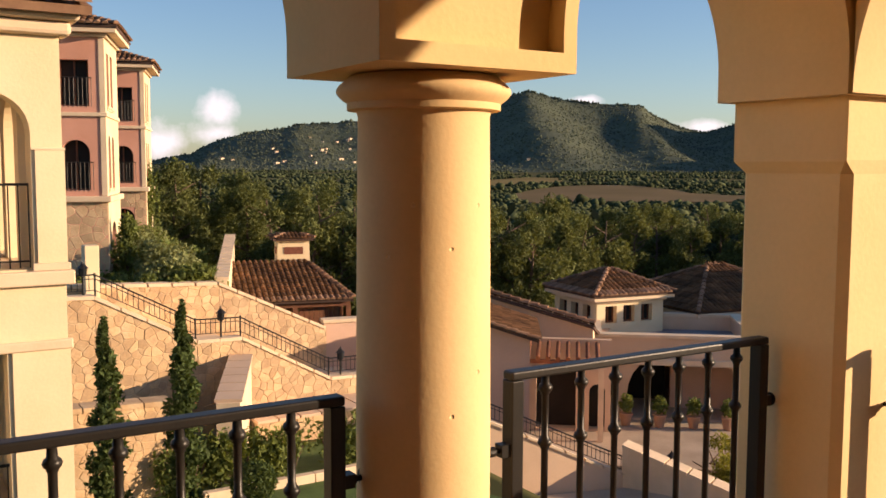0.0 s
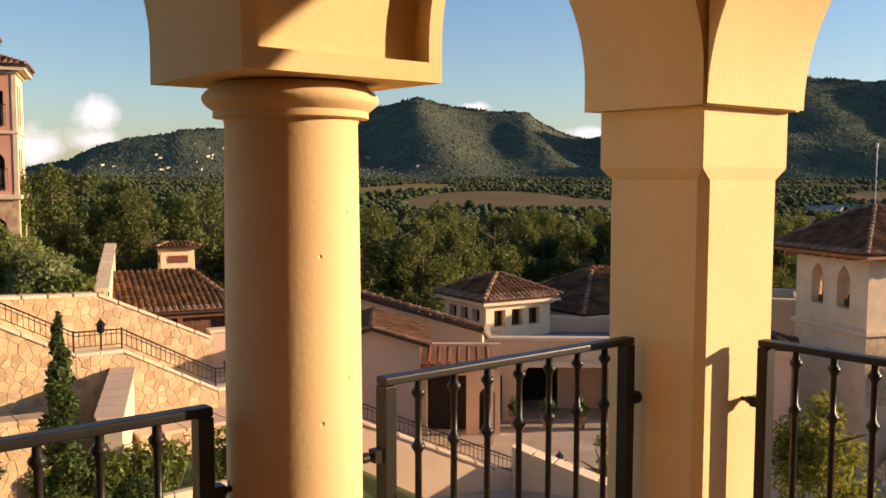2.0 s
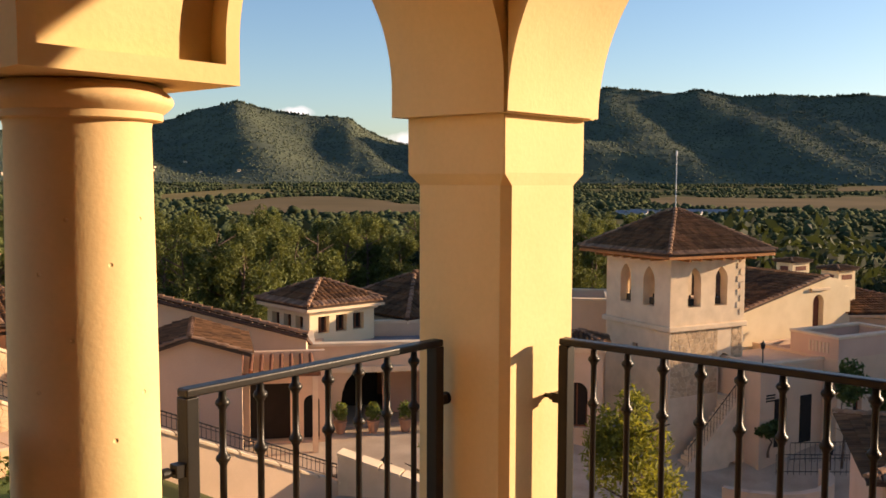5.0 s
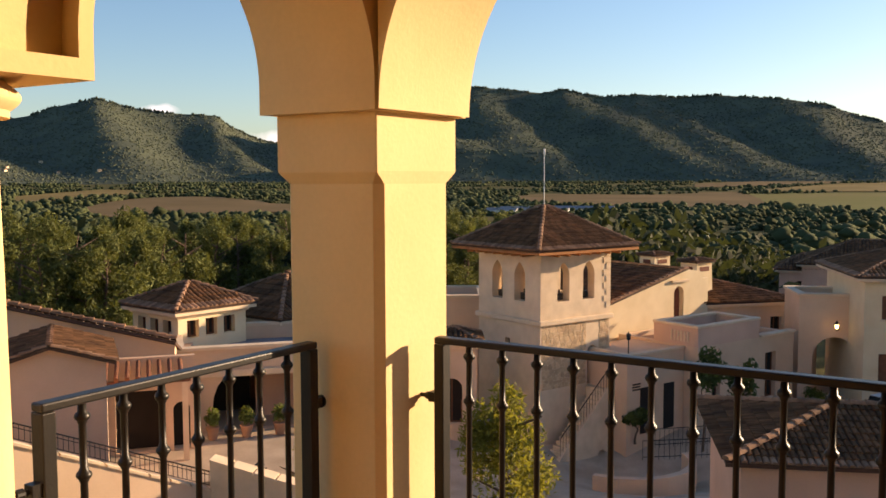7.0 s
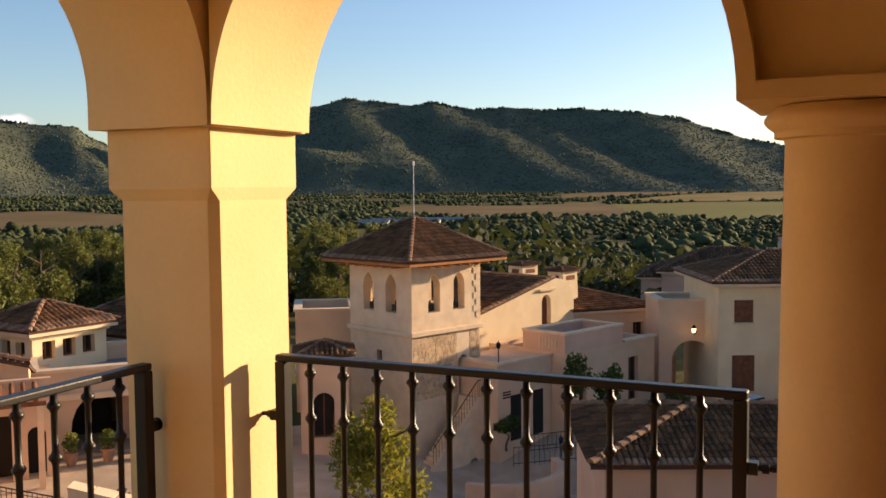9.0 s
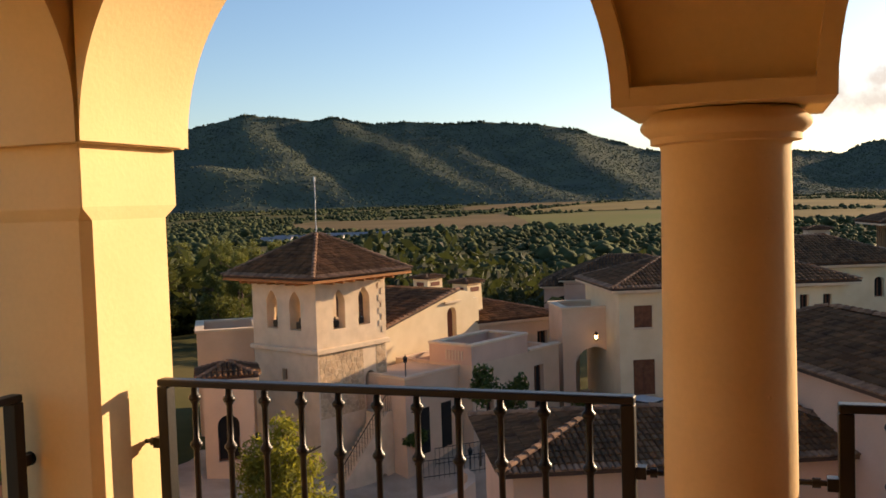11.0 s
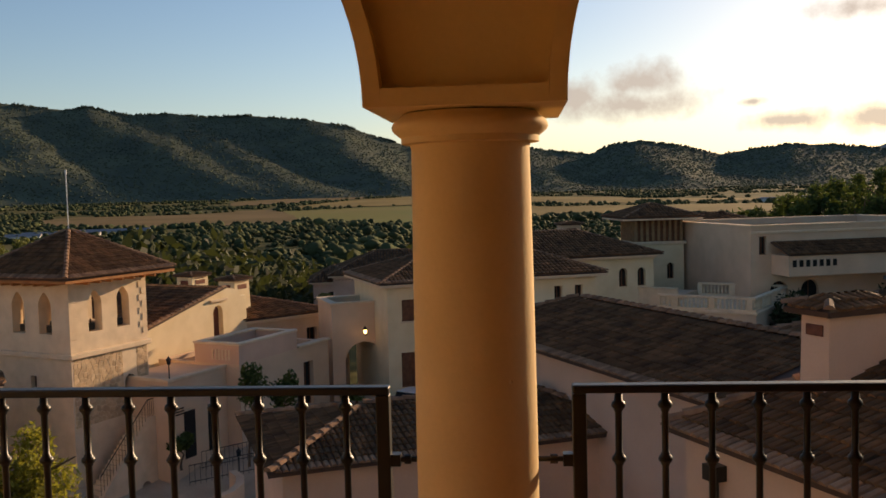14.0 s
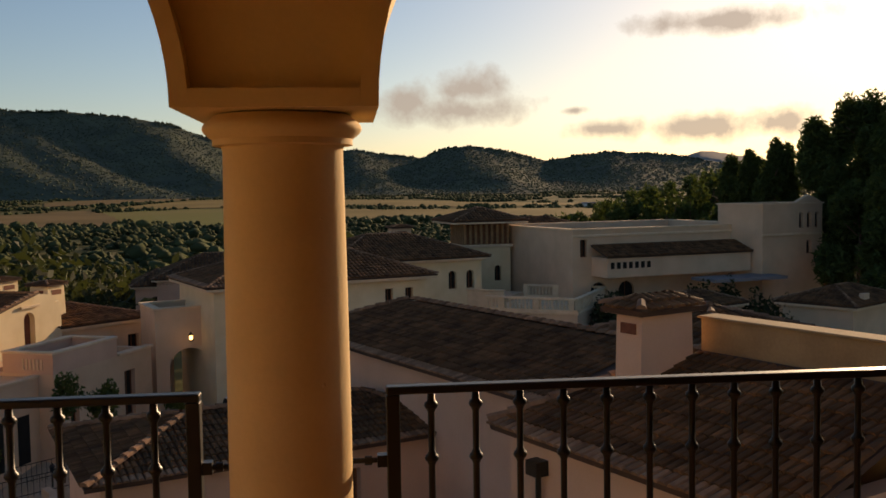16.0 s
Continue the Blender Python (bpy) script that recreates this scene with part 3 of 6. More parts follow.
def sheet(name, x0, x1, y0, y1, mat, label, n=14, lift=0.04, turn=0.0, kind="structure", category="ground"):
    """A patch of ground laid just over the terrain, turned by some degrees about its middle, with a frayed outline."""
    rng = np.random.default_rng(abs(int(x0 * 7 + y0)) + 3)
    cx, cy, c, s = (x0 + x1) / 2, (y0 + y1) / 2, math.cos(radians(turn)), math.sin(radians(turn))
    verts, faces = [], []
    for j in range(n + 1):
        for i in range(n + 1):
            u, v = x0 + (x1 - x0) * i / n - cx, y0 + (y1 - y0) * j / n - cy
            if i in (0, n) or j in (0, n):
                u *= 1 + rng.normal(0, 0.02)
                v *= 1 + rng.normal(0, 0.02)
            x, y = cx + c * u - s * v, cy + s * u + c * v
            verts.append((x, y, float(ground_height(np.array(x), np.array(y))) + lift))
    for j in range(n):
        for i in range(n):
            faces.append((j * (n + 1) + i, j * (n + 1) + i + 1, (j + 1) * (n + 1) + i + 1, (j + 1) * (n + 1) + i))
    return tagged(raw(name, verts, faces, mat, smooth=True), label, category, kind=kind)


sheet("pavement", 16.6, 60, -8, 27.5, PAVING, "pale stone paving of the village square", 40)
sheet("lawn", -6, 12.6, 12, 24.0, LAWN, "short green lawn in the courtyard garden", 20)
FIELD_TAN = material("ploughed_field", (0.20, 0.14, 0.07), (0.14, 0.105, 0.05), rough=0.95, spec=0.03, scale=0.01, fine=0.3, bump=0.2)
FIELD_GOLD = material("stubble_field", (0.24, 0.18, 0.07), (0.17, 0.13, 0.05), rough=0.95, spec=0.03, scale=0.008, fine=0.2, bump=0.2)
FIELD_GREEN = material("green_field", (0.15, 0.16, 0.05), (0.19, 0.16, 0.06), rough=0.95, spec=0.03, scale=0.006, fine=0.2, bump=0.2)


FIELD_PLACES = []


def field(edges, mat, label, lift=0.8):
    """A field seen from afar: edges are (bearing, near range, far range) from one side to the other."""
    FIELD_PLACES.append(edges)
    cols, rows = 40, 10
    b = [e[0] for e in edges]
    verts, faces = [], []
    for i in range(cols + 1):
        deg = b[0] + (b[-1] - b[0]) * i / cols
        r0, r1 = (np.interp(-deg, [-e[0] for e in edges], [e[k] for e in edges]) for k in (1, 2))
        r0 *= 1 + 0.012 * noise.noise((deg * 1.3, 0.0, 5.0))
        r1 *= 1 + 0.025 * noise.noise((deg * 1.1, 3.0, 5.0))
        for j in range(rows + 1):
            r = r0 + (r1 - r0) * j / rows
            x, y = r * math.cos(radians(deg)), r * math.sin(radians(deg))
            verts.append((x, y, float(ground_height(np.array(x), np.array(y))) + lift))
    for i in range(cols):
        for j in range(rows):
            k = i * (rows + 1) + j
            faces.append((k, k + rows + 1, k + rows + 2, k + 1))
    tagged(raw("field", verts, faces, mat, smooth=True), label, "field", kind="structure")


def in_field(deg, r, margin=0.0):
    for e in FIELD_PLACES:
        if e[-1][0] < deg < e[0][0]:
            r0, r1 = (np.interp(-deg, [-q[0] for q in e], [q[k] for q in e]) for k in (1, 2))
            if r0 + margin < r < r1 - margin:
                return True
    return False


field([(54, 860, 900), (52.5, 715, 1000), (50, 725, 1120), (48.3, 735, 1200), (46, 735, 1080), (42.5, 765, 930), (38, 790, 910)], FIELD_TAN, "bare brown field on a low rise in the valley")
field([(57.5, 1000, 1350), (53, 1290, 1750), (50.8, 1400, 1700)], FIELD_GOLD, "pale stubble strip beyond the brown field")
field([(28, 1050, 1240), (26, 905, 1330), (20, 890, 1290), (15.2, 860, 1450), (13.6, 850, 1100)], FIELD_TAN, "long bare brown field in the valley")
field([(17.5, 1750, 2000), (13, 1850, 2450), (9.5, 2150, 2420)], FIELD_TAN, "brown strip of soil at the mountain foot")
field([(14.4, 1290, 1330), (13, 860, 1330), (9, 835, 1380), (4.5, 815, 1380), (2.8, 840, 1300)], FIELD_GREEN, "broad green field in the valley")
field([(13.6, 1420, 1580), (9, 1450, 2080), (4.5, 1450, 2350), (1, 1450, 1980), (-2, 1330, 1800), (-8, 1290, 1500), (-15, 1290, 1390)], FIELD_GOLD, "long golden stubble field below the mountain")
field([(2.4, 850, 1310), (-2, 915, 1220), (-8, 900, 1190), (-11.5, 900, 1190), (-16, 920, 1150)], FIELD_GOLD, "golden stubble field with dry strips")

# mountains: the skyline by bearing and height, both in degrees
SKYLINE = [(110, 0.6), (85, 0.3), (76, 0.3), (73.1, 0.9), (72.1, 1.55), (70.2, 2.1), (67.8, 2.45), (66.8, 2.7), (63.4, 2.94), (60, 3.15), (56.6, 3.65), (55.1, 4.24), (52.9, 4.76), (51.2, 4.32), (49.2, 4.05),
           (47.5, 3.95), (46.2, 3.87), (45.5, 3.3), (43.9, 2.55), (42.5, 2.2), (41, 2.6), (38, 3.7), (36, 4.3), (33.7, 4.9), (30.6, 5.66), (28.3, 5.45), (26.5, 5.25), (25.3, 5.45), (23.2, 5.0), (20.6, 5.08),
           (18.5, 4.85), (16.4, 4.95), (12.6, 4.62), (10.5, 4.25), (8.7, 3.6), (6.9, 3.0), (4.6, 2.5), (2, 2.4), (-0.3, 2.7), (-2, 2.4), (-4.4, 2.14), (-5.8, 2.7), (-7.3, 2.82), (-9.6, 2.48), (-12, 1.87),
           (-14.1, 2.15), (-15.8, 2.3), (-18, 2.18), (-20.3, 1.9), (-22.5, 1.5), (-26, 1.2), (-35, 1.2), (-70, 0.6)]
# spurs that run down from the crest: bearing at the crest, at the foot, width in degrees, height
SPURS = [(25.3, 16.0, 3.0, 46), (20.6, 11.5, 2.2, 26), (12.5, 5.0, 2.8, 30), (32.0, 24.0, 3.2, 40), (38.0, 31.0, 2.6, 26), (53.0, 50.5, 2.4, 44), (46.3, 42.8, 1.9, 34),
         (62.0, 58.5, 2.6, 22), (68.0, 65.5, 2.6, 24), (-0.2, -3.5, 2.0, 22), (-7.0, -11.0, 2.6, 26), (-15.5, -19.5, 2.6, 22)]
FOOT, CREST = 2350.0, 3200.0
bearings = np.radians(np.linspace(108, -68, 620))


def ridge_top(deg):
    el = np.interp(-deg, [-b for b, _ in SKYLINE], [h for _, h in SKYLINE])
    return CREST * np.tan(np.radians(el)) + 1.5 - 5 + 2.2 * noise.noise((deg * 2.1, 0.5, 2.0))


def slope_height(r, a, top):
    deg, k = math.degrees(a), (r - FOOT) / (CREST - FOOT)
    x, y = r * math.cos(a), r * math.sin(a)
    if k > 1:
        return top - (r - CREST) * 0.4
    z = -8 + (top + 8) * (0.45 * k + 0.55 * k ** 1.9)
    bulge = 4 * k * (1 - k)
    for b0, b1, wide, tall in SPURS:
        d = (deg - (b1 + (b0 - b1) * k ** 0.8)) / wide
        if abs(d) < 3:
            z += 1.1 * tall * bulge * math.exp(-d * d) * min(1.0, top / 170)
    z += bulge * (5 * noise.fractal((x / 240, y / 240, 0.3), 1.0, 2.0, 3) - 8)
    # a lower wooded foothill before the main ridge
    return z + min(1, 5 * k) * 62 * math.exp(-((deg - 33.0) / 4.6) ** 2 - ((r - 2560) / 130) ** 2)


line = np.array([ridge_top(math.degrees(a)) for a in bearings])
radial = np.concatenate([np.linspace(FOOT, CREST, 60), np.linspace(3260, 3900, 6)])
mv = []
for r in radial:
    for a, top in zip(bearings, line):
        mv.append((r * math.cos(a), r * math.sin(a), slope_height(r, a, top)))
nb = len(bearings)
mf = [(i * nb + j, i * nb + j + 1, (i + 1) * nb + j + 1, (i + 1) * nb + j) for i in range(len(radial) - 1) for j in range(nb - 1)]
WOODED = material("wooded_slope", (0.112, 0.127, 0.083), (0.078, 0.092, 0.068), rough=0.95, spec=0.05, scale=0.012, fine=0.09, bump=0.4, third=(0.094, 0.108, 0.075))
WOODED.node_tree.nodes["Bump"].inputs["Distance"].default_value = 5.0
tagged(raw("mountain_backdrop", mv, mf, WOODED, smooth=True), "wooded mountain ridge beyond the valley", "mountain", kind="structure")
# a paler peak farther off
pv = []
for j, r in enumerate((4200, 4500, 4700, 4900)):
    for i in range(41):
        deg = -17 - 14 * i / 40
        el = np.interp(-deg, [17, 20, 21.3, 22.0, 22.9, 24.3, 25.6, 28, 31], [1.3, 1.75, 2.2, 2.12, 1.9, 1.7, 1.35, 1.1, 0.8])
        top = 4700 * math.tan(radians(el)) * (0.1, 0.62, 1.0, 0.5)[j] + 8 * noise.noise((deg * 1.7, j, 1.0))
        pv.append((r * math.cos(radians(deg)), r * math.sin(radians(deg)), top))
pf = [(j * 41 + i, j * 41 + i + 1, (j + 1) * 41 + i + 1, (j + 1) * 41 + i) for j in range(3) for i in range(40)]
BARE = material("bare_rock_slope", (0.32, 0.30, 0.27), (0.24, 0.23, 0.21), rough=0.95, spec=0.05, scale=0.004, fine=0.03, bump=0.3)
tagged(raw("far_mountain_backdrop", pv, pf, BARE, smooth=True), "pale bare peak far beyond the wooded ridge", "mountain", kind="structure")

rng = np.random.default_rng(11)


def tree_lumps(places, mat, name, label):
    """Far trees, each an uneven eight-sided lump: places are (x, y, z, radius, height)."""
    p = np.array(places)
    n = len(p)
    turn = rng.random(n) * 6.28
    ring = []
    for lift, wide in ((0.0, 0.55), (0.42, 1.0), (0.78, 0.62)):
        for k in range(5):
            a = turn + k * 1.2566 + lift
            w = p[:, 3] * wide * rng.uniform(0.7, 1.2, n)
            ring.append(np.stack([p[:, 0] + w * np.cos(a), p[:, 1] + w * np.sin(a), p[:, 2] + p[:, 4] * (lift + rng.normal(0, 0.06, n))], 1))
    ring.append(p[:, :3] + np.stack([rng.normal(0, 0.2, n) * p[:, 3], rng.normal(0, 0.2, n) * p[:, 3], p[:, 4]], 1))
    verts = np.stack(ring, 1).reshape(-1, 3)
    quads = [(i * 5 + k, i * 5 + (k + 1) % 5, i * 5 + 5 + (k + 1) % 5, i * 5 + 5 + k) for i in range(2) for k in range(5)]
    caps = [(10 + k, 10 + (k + 1) % 5, 15, 15) for k in range(5)]
    one = np.array([(a, b, c) for a, b, c, d in quads] + [(a, c, d) for a, b, c, d in quads] + [q[:3] for q in caps])
    faces = (np.arange(n)[:, None, None] * 16 + one[None]).reshape(-1, 3)
    me = bpy.data.meshes.new(name)
    me.from_pydata(verts.tolist(), [], faces.tolist())
    me.materials.append(mat)
    me.shade_smooth()
    return tagged(new(name, me), label, "trees", kind="stuff")


FOREST = material("pine_forest", (0.108, 0.121, 0.08), (0.07, 0.083, 0.063), rough=0.9, spec=0.05, scale=0.006, fine=0.3, bump=0.0, island=0.28, third=(0.092, 0.108, 0.07))
wood = []
for _ in range(38000):
    a, r = radians(rng.uniform(-27, 77)), FOOT + (CREST - FOOT) * rng.random() ** 0.85
    if noise.noise((r * math.cos(a) / 90, r * math.sin(a) / 90, 3.0)) < -0.6:
        continue
    s = rng.uniform(2.2, 4.2)
    wood.append((r * math.cos(a), r * math.sin(a), slope_height(r, a, float(np.interp(-a, -bearings, line))) - 1, s, s * rng.uniform(0.8, 1.25)))
tree_lumps(wood, FOREST, "mountain_woods", "pine woods covering the mountain slopes")
# single trees on the skyline
crest = []
for _ in range(3000):
    deg = rng.uniform(-30, 76)
    if noise.noise((deg * 0.8, 0.0, 6.0)) < -0.15:
        continue
    a, r, w = radians(deg), 3195 + rng.uniform(-12, 6), rng.uniform(2.0, 4.2)
    crest.append((r * math.cos(a), r * math.sin(a), float(np.interp(-a, -bearings, line)) - 2.5, w, w * rng.uniform(1.3, 2.6)))
tree_lumps(crest, FOREST, "ridge_trees", "small dark trees along the mountain crest")
# villas scattered over the far hillside
for k in range(46):
    a = radians(rng.normal(63.5, 4.2))
    r = rng.uniform(2480, 2950)
    z = slope_height(r, a, float(np.interp(-a, -bearings, line)))
    w, d, h = rng.uniform(8, 15), rng.uniform(6, 9), rng.uniform(3.5, 6)
    villa = thing("villa", pose(r * math.cos(a), r * math.sin(a), z, 0, 0, rng.uniform(0, 90)), "small white villa on the wooded hillside", "house", "hillside villas")
    part("wall", boxed(-w / 2, w / 2, -d / 2, d / 2, -4, h), TRIM, villa)
    roof = boxed(-w / 2 - 0.5, w / 2 + 0.5, -d / 2 - 0.5, d / 2 + 0.5, h, h + 1.8)
    for v in roof.verts:
        if v.co.z > h + 1:
            v.co.y *= 0.1
    part("roof", roof, DECK, villa)
    part("window", boxed(-w / 2 - 0.06, -w / 2 + 0.1, -d * 0.3, d * 0.3, 1, 2.6), glass, villa)
# the valley's scrub and woods: leafy crowns near, round clumps farther off
valley, clumps = [], []
for _ in range(13500):
    a = radians(rng.uniform(-26, 80))
    r = 95 + 1150 * rng.random() ** 1.6
    x, y = r * math.cos(a), r * math.sin(a)
    if r < 128 and (radians(3) < a < radians(16) or radians(25) < a < radians(34)):
        continue
    if noise.noise((x / 120, y / 60, 7.0)) < -0.3 and r > 330:
        continue
    if in_field(math.degrees(a), r, -8):
        continue
    if r > 300 and in_field(math.degrees(a), r * 1.13):
        continue
    s = rng.uniform(1.6, 4.2) * (1 + r / 1500) * (1.7 if rng.random() < 0.08 else 1.0)
    z = float(ground_height(np.array(x), np.array(y)))
    if r > 240:
        for _ in range(6):
            w = s * rng.uniform(0.22, 0.62)
            clumps.append((x + rng.normal(0, s * 0.5), y + rng.normal(0, s * 0.5), z + s * rng.uniform(-0.3, 0.5), w, w * rng.uniform(0.7, 1.3)))
        continue
    n = 3
    c = np.stack([x + rng.normal(0, s * 0.5, n), y + rng.normal(0, s * 0.5, n), z + s * (0.5 + 0.4 * rng.random(n))], 1)
    valley.append(leaves(c, [(s * 0.75, s * 0.75, s * 0.6)], 190, s * 0.12, rng, 0.45))
# tree lines between the fields
for _ in range(15000):
    deg = rng.uniform(-27, 78)
    r = 640 + 1750 * rng.random()
    if in_field(deg, r):
        continue
    x, y = r * math.cos(radians(deg)), r * math.sin(radians(deg))
    if noise.noise((x / 160, y / 160, 3.0)) < -0.06:
        continue
    s = rng.uniform(2.5, 5.5)
    z = float(ground_height(np.array(x), np.array(y)))
    for _ in range(2):
        clumps.append((x + rng.normal(0, s * 0.8), y + rng.normal(0, s * 0.8), z - 0.5, s * rng.uniform(0.6, 1.1), s * rng.uniform(0.9, 1.4)))
OLIVE = material("olive_and_pine_crowns", (0.064, 0.075, 0.034), (0.036, 0.046, 0.023), rough=0.9, spec=0.05, scale=0.02, fine=0.5, bump=0.0, island=0.35, third=(0.056, 0.068, 0.031))
tree_lumps(clumps, OLIVE, "valley_tree_clumps", "dark rounded olive and pine crowns over the valley")
tagged(leaf_object("valley_woods", np.concatenate(valley), SCRUB), "dense dark olive and pine scrub over the valley", "trees", kind="stuff")
# far farm roofs
for k, (a, r, w) in enumerate(((27.5, 720, 40), (29, 690, 22), (24.5, 740, 60), (26, 700, 26), (60.5, 800, 40), (-15, 1250, 36), (-17.5, 1300, 50))):
    x, y = r * math.cos(radians(a)), r * math.sin(radians(a))
    shed = thing("farm_shed", pose(x, y, float(ground_height(np.array(x), np.array(y))), 0, 0, a + 80), "long low white farm shed in the valley", "shed", "farm sheds")
    part("wall", boxed(-w / 2, w / 2, -5, 5, -1, 3.6), WHITE_PAINT, shed)
    top = boxed(-w / 2 - 0.4, w / 2 + 0.4, -5.5, 5.5, 3.6, 5.4)
    for v in top.verts:
        if v.co.z > 5:
            v.co.y *= 0.05
    part("roof", top, GREY_ROOF, shed)

# ---- the loggia ----
SPRING, TOPZ = 1.715, 2.95
loggia = thing("loggia", pose(0, 0, 0), "ochre plastered corner loggia with round arches on columns", "loggia", kind="structure")
part("floor", boxed(-4.6, 2.75, -4.6, 2.36, -0.32, 0), TERRACOTTA, loggia)
part("ceiling", boxed(-4.6, 2.67, -4.6, 2.25, TOPZ + 0.002, TOPZ + 0.25), OCHRE, loggia)
part("eave", boxed(-4.9, 3.0, -4.9, 2.6, TOPZ + 0.252, TOPZ + 0.4), TRIM, loggia)
part("wall", boxed(-4.9, -4.602, -4.6, 2.28, -0.3, TOPZ), OCHRE, loggia)
part("wall", boxed(-4.6, 2.67, -4.9, -4.602, -0.3, TOPZ), OCHRE, loggia)
part("wall", boxed(-4.9, 2.75, -4.9, 2.36, -11, -0.322), CREAM, loggia)


def arc(cx, cz, r, a0, a1, n=48):
    return [(cx + r * math.cos(radians(a0 + (a1 - a0) * k / n)), cz + r * math.sin(radians(a0 + (a1 - a0) * k / n))) for k in range(n + 1)]


def spandrel(bx0, bx1, left, right, z0, rim, top):
    """A sunk panel over a capital block: the block's edges, and the arches (centre x, centre z, radius) on both sides."""
    pts = [(bx0 + rim, z0), (bx1 - rim, z0)]
    cx, cz, r = right
    a = math.degrees(math.asin((top - cz) / (r + rim)))
    pts += arc(cx, cz, r + rim, 180, 180 - a, 14)
    cx, cz, r = left
    pts += arc(cx, cz, r + rim, a, 0, 14)
    return pts


A0, A1, RA, ZA = 0.2525, 1.7075, 0.4825, 1.80
line_a = [(-4.6, 0), (-0.23, 0)] + arc(A0, ZA, RA, 180, 0) + [(0.735, SPRING), (1.225, SPRING)] + arc(A1, ZA, RA, 180, 0) + [(2.19, SPRING), (2.705, SPRING), (2.705, TOPZ), (-4.6, TOPZ)]
panel_a = spandrel(0.735, 1.225, (A0, ZA, RA), (A1, ZA, RA), 1.758, 0.036, 2.24)
part("arched_wall", moved(slab(line_a[:-2] + [(2.705, TOPZ), (-4.6, TOPZ)], [panel_a], 1.79, 1.845), Matrix.Identity(4)), OCHRE, loggia)
part("arched_wall", slab(line_a, [], 1.845, 2.25), OCHRE, loggia)
B0, C0, RB, RC, ZB = -1.0455, 1.007, 0.7295, 0.85, 1.718
line_b = [(-1.775, TOPZ), (-1.775, ZB)] + arc(B0, ZB, RB, 180, 0) + [(-0.316, SPRING), (0.157, SPRING)] + arc(C0, ZB, RC, 180, 0) + [(0.157 + 2 * RC, 0), (4.6, 0), (4.6, TOPZ)]
panel_b = spandrel(-0.316, 0.157, (B0, ZB, RB), (C0, ZB, RC), 1.758, 0.042, 2.4)
turn_b = pose(2.19, 0, 0, 0, 0, -90)
part("arched_wall", moved(slab(line_b, [panel_b], 0, 0.055), turn_b), OCHRE, loggia)
part("arched_wall", moved(slab(line_b, [], 0.055, 0.515), turn_b), OCHRE, loggia)

for wall in loggia.children:
    if wall.name.startswith("arched_wall"):
        wall.data.shade_smooth()
        wall.data.set_sharp_from_angle(angle=0.5)


def column(x, y):
    ob = thing("column", pose(x, y, 0), "round cast-stone column with a moulded ring capital", "column", "loggia columns", "structure")
    v, f = turned([(0.158, 0.11), (0.158, 0.9), (0.155, 1.3), (0.151, 1.622), (0.154, 1.634)], 64)
    raw("shaft", v, f, CAST, ob, smooth=True).data.set_sharp_from_angle(angle=0.9)
    prof = [(0.155, 1.634), (0.176, 1.637), (0.176, 1.652)] + [(0.176 + 0.024 * math.sin(math.pi * k / 10), 1.652 + 0.054 * k / 10) for k in range(11)] + [(0.17, 1.712)]
    v, f = turned(prof, 64)
    raw("capital", v, f, CAST, ob, smooth=True).data.set_sharp_from_angle(angle=0.6)
    prof = [(0.21, 0.003), (0.21, 0.05)] + [(0.18 + 0.025 * math.sin(math.pi * k / 8), 0.05 + 0.06 * k / 8) for k in range(9)]
    v, f = turned(prof, 64)
    raw("base", v, f, CAST, ob, smooth=True).data.set_sharp_from_angle(angle=0.6)
    return ob


column(0.98, 2.035)
column(2.43, 0.08)

pier = thing("pier", pose(2.4635, 2.0205, 0), "square ochre plastered corner pier with chamfered edges", "pier", kind="structure")
pv, pf = [], []
for h, g, c, z in ((0.2015, 0.1925, 0.026, 0.0), (0.2015, 0.1925, 0.026, 1.495), (0.2255, 0.2, 0.004, 1.53), (0.2265, 0.201, 0.003, 1.535), (0.2265, 0.201, 0.003, 1.714)):
    for x, y in ((h - c, -g), (h, -g + c), (h, g - c), (h - c, g), (-h + c, g), (-h, g - c), (-h, -g + c), (-h + c, -g)):
        pv.append((x, y, z))
for i in range(4):
    for k in range(8):
        j = (k + 1) % 8
        pf.append((i * 8 + k, i * 8 + j, (i + 1) * 8 + j, (i + 1) * 8 + k))
pf += [tuple(range(8))[::-1], tuple(range(32, 40))]
raw("shaft", pv, pf, OCHRE, pier)


# ---- railings ----
def baluster_mesh():
    prof = [(0.0092, 0.07), (0.0092, 0.30), (0.012, 0.305), (0.012, 0.312), (0.0092, 0.317), (0.0092, 0.782), (0.012, 0.785), (0.012, 0.789), (0.017, 0.793), (0.0195, 0.8), (0.017, 0.807), (0.012, 0.811), (0.012, 0.815), (0.0092, 0.818),
            (0.0092, 0.926), (0.012, 0.929), (0.012, 0.933), (0.017, 0.937), (0.0195, 0.944), (0.017, 0.951), (0.011, 0.956), (0.0095, 0.979)]
    v, f = turned(prof, 12)
    me = bpy.data.meshes.new("baluster")
    me.from_pydata(v, [], f)
    me.materials.append(IRON)
    me.shade_smooth()
    return me


BALUSTER = baluster_mesh()


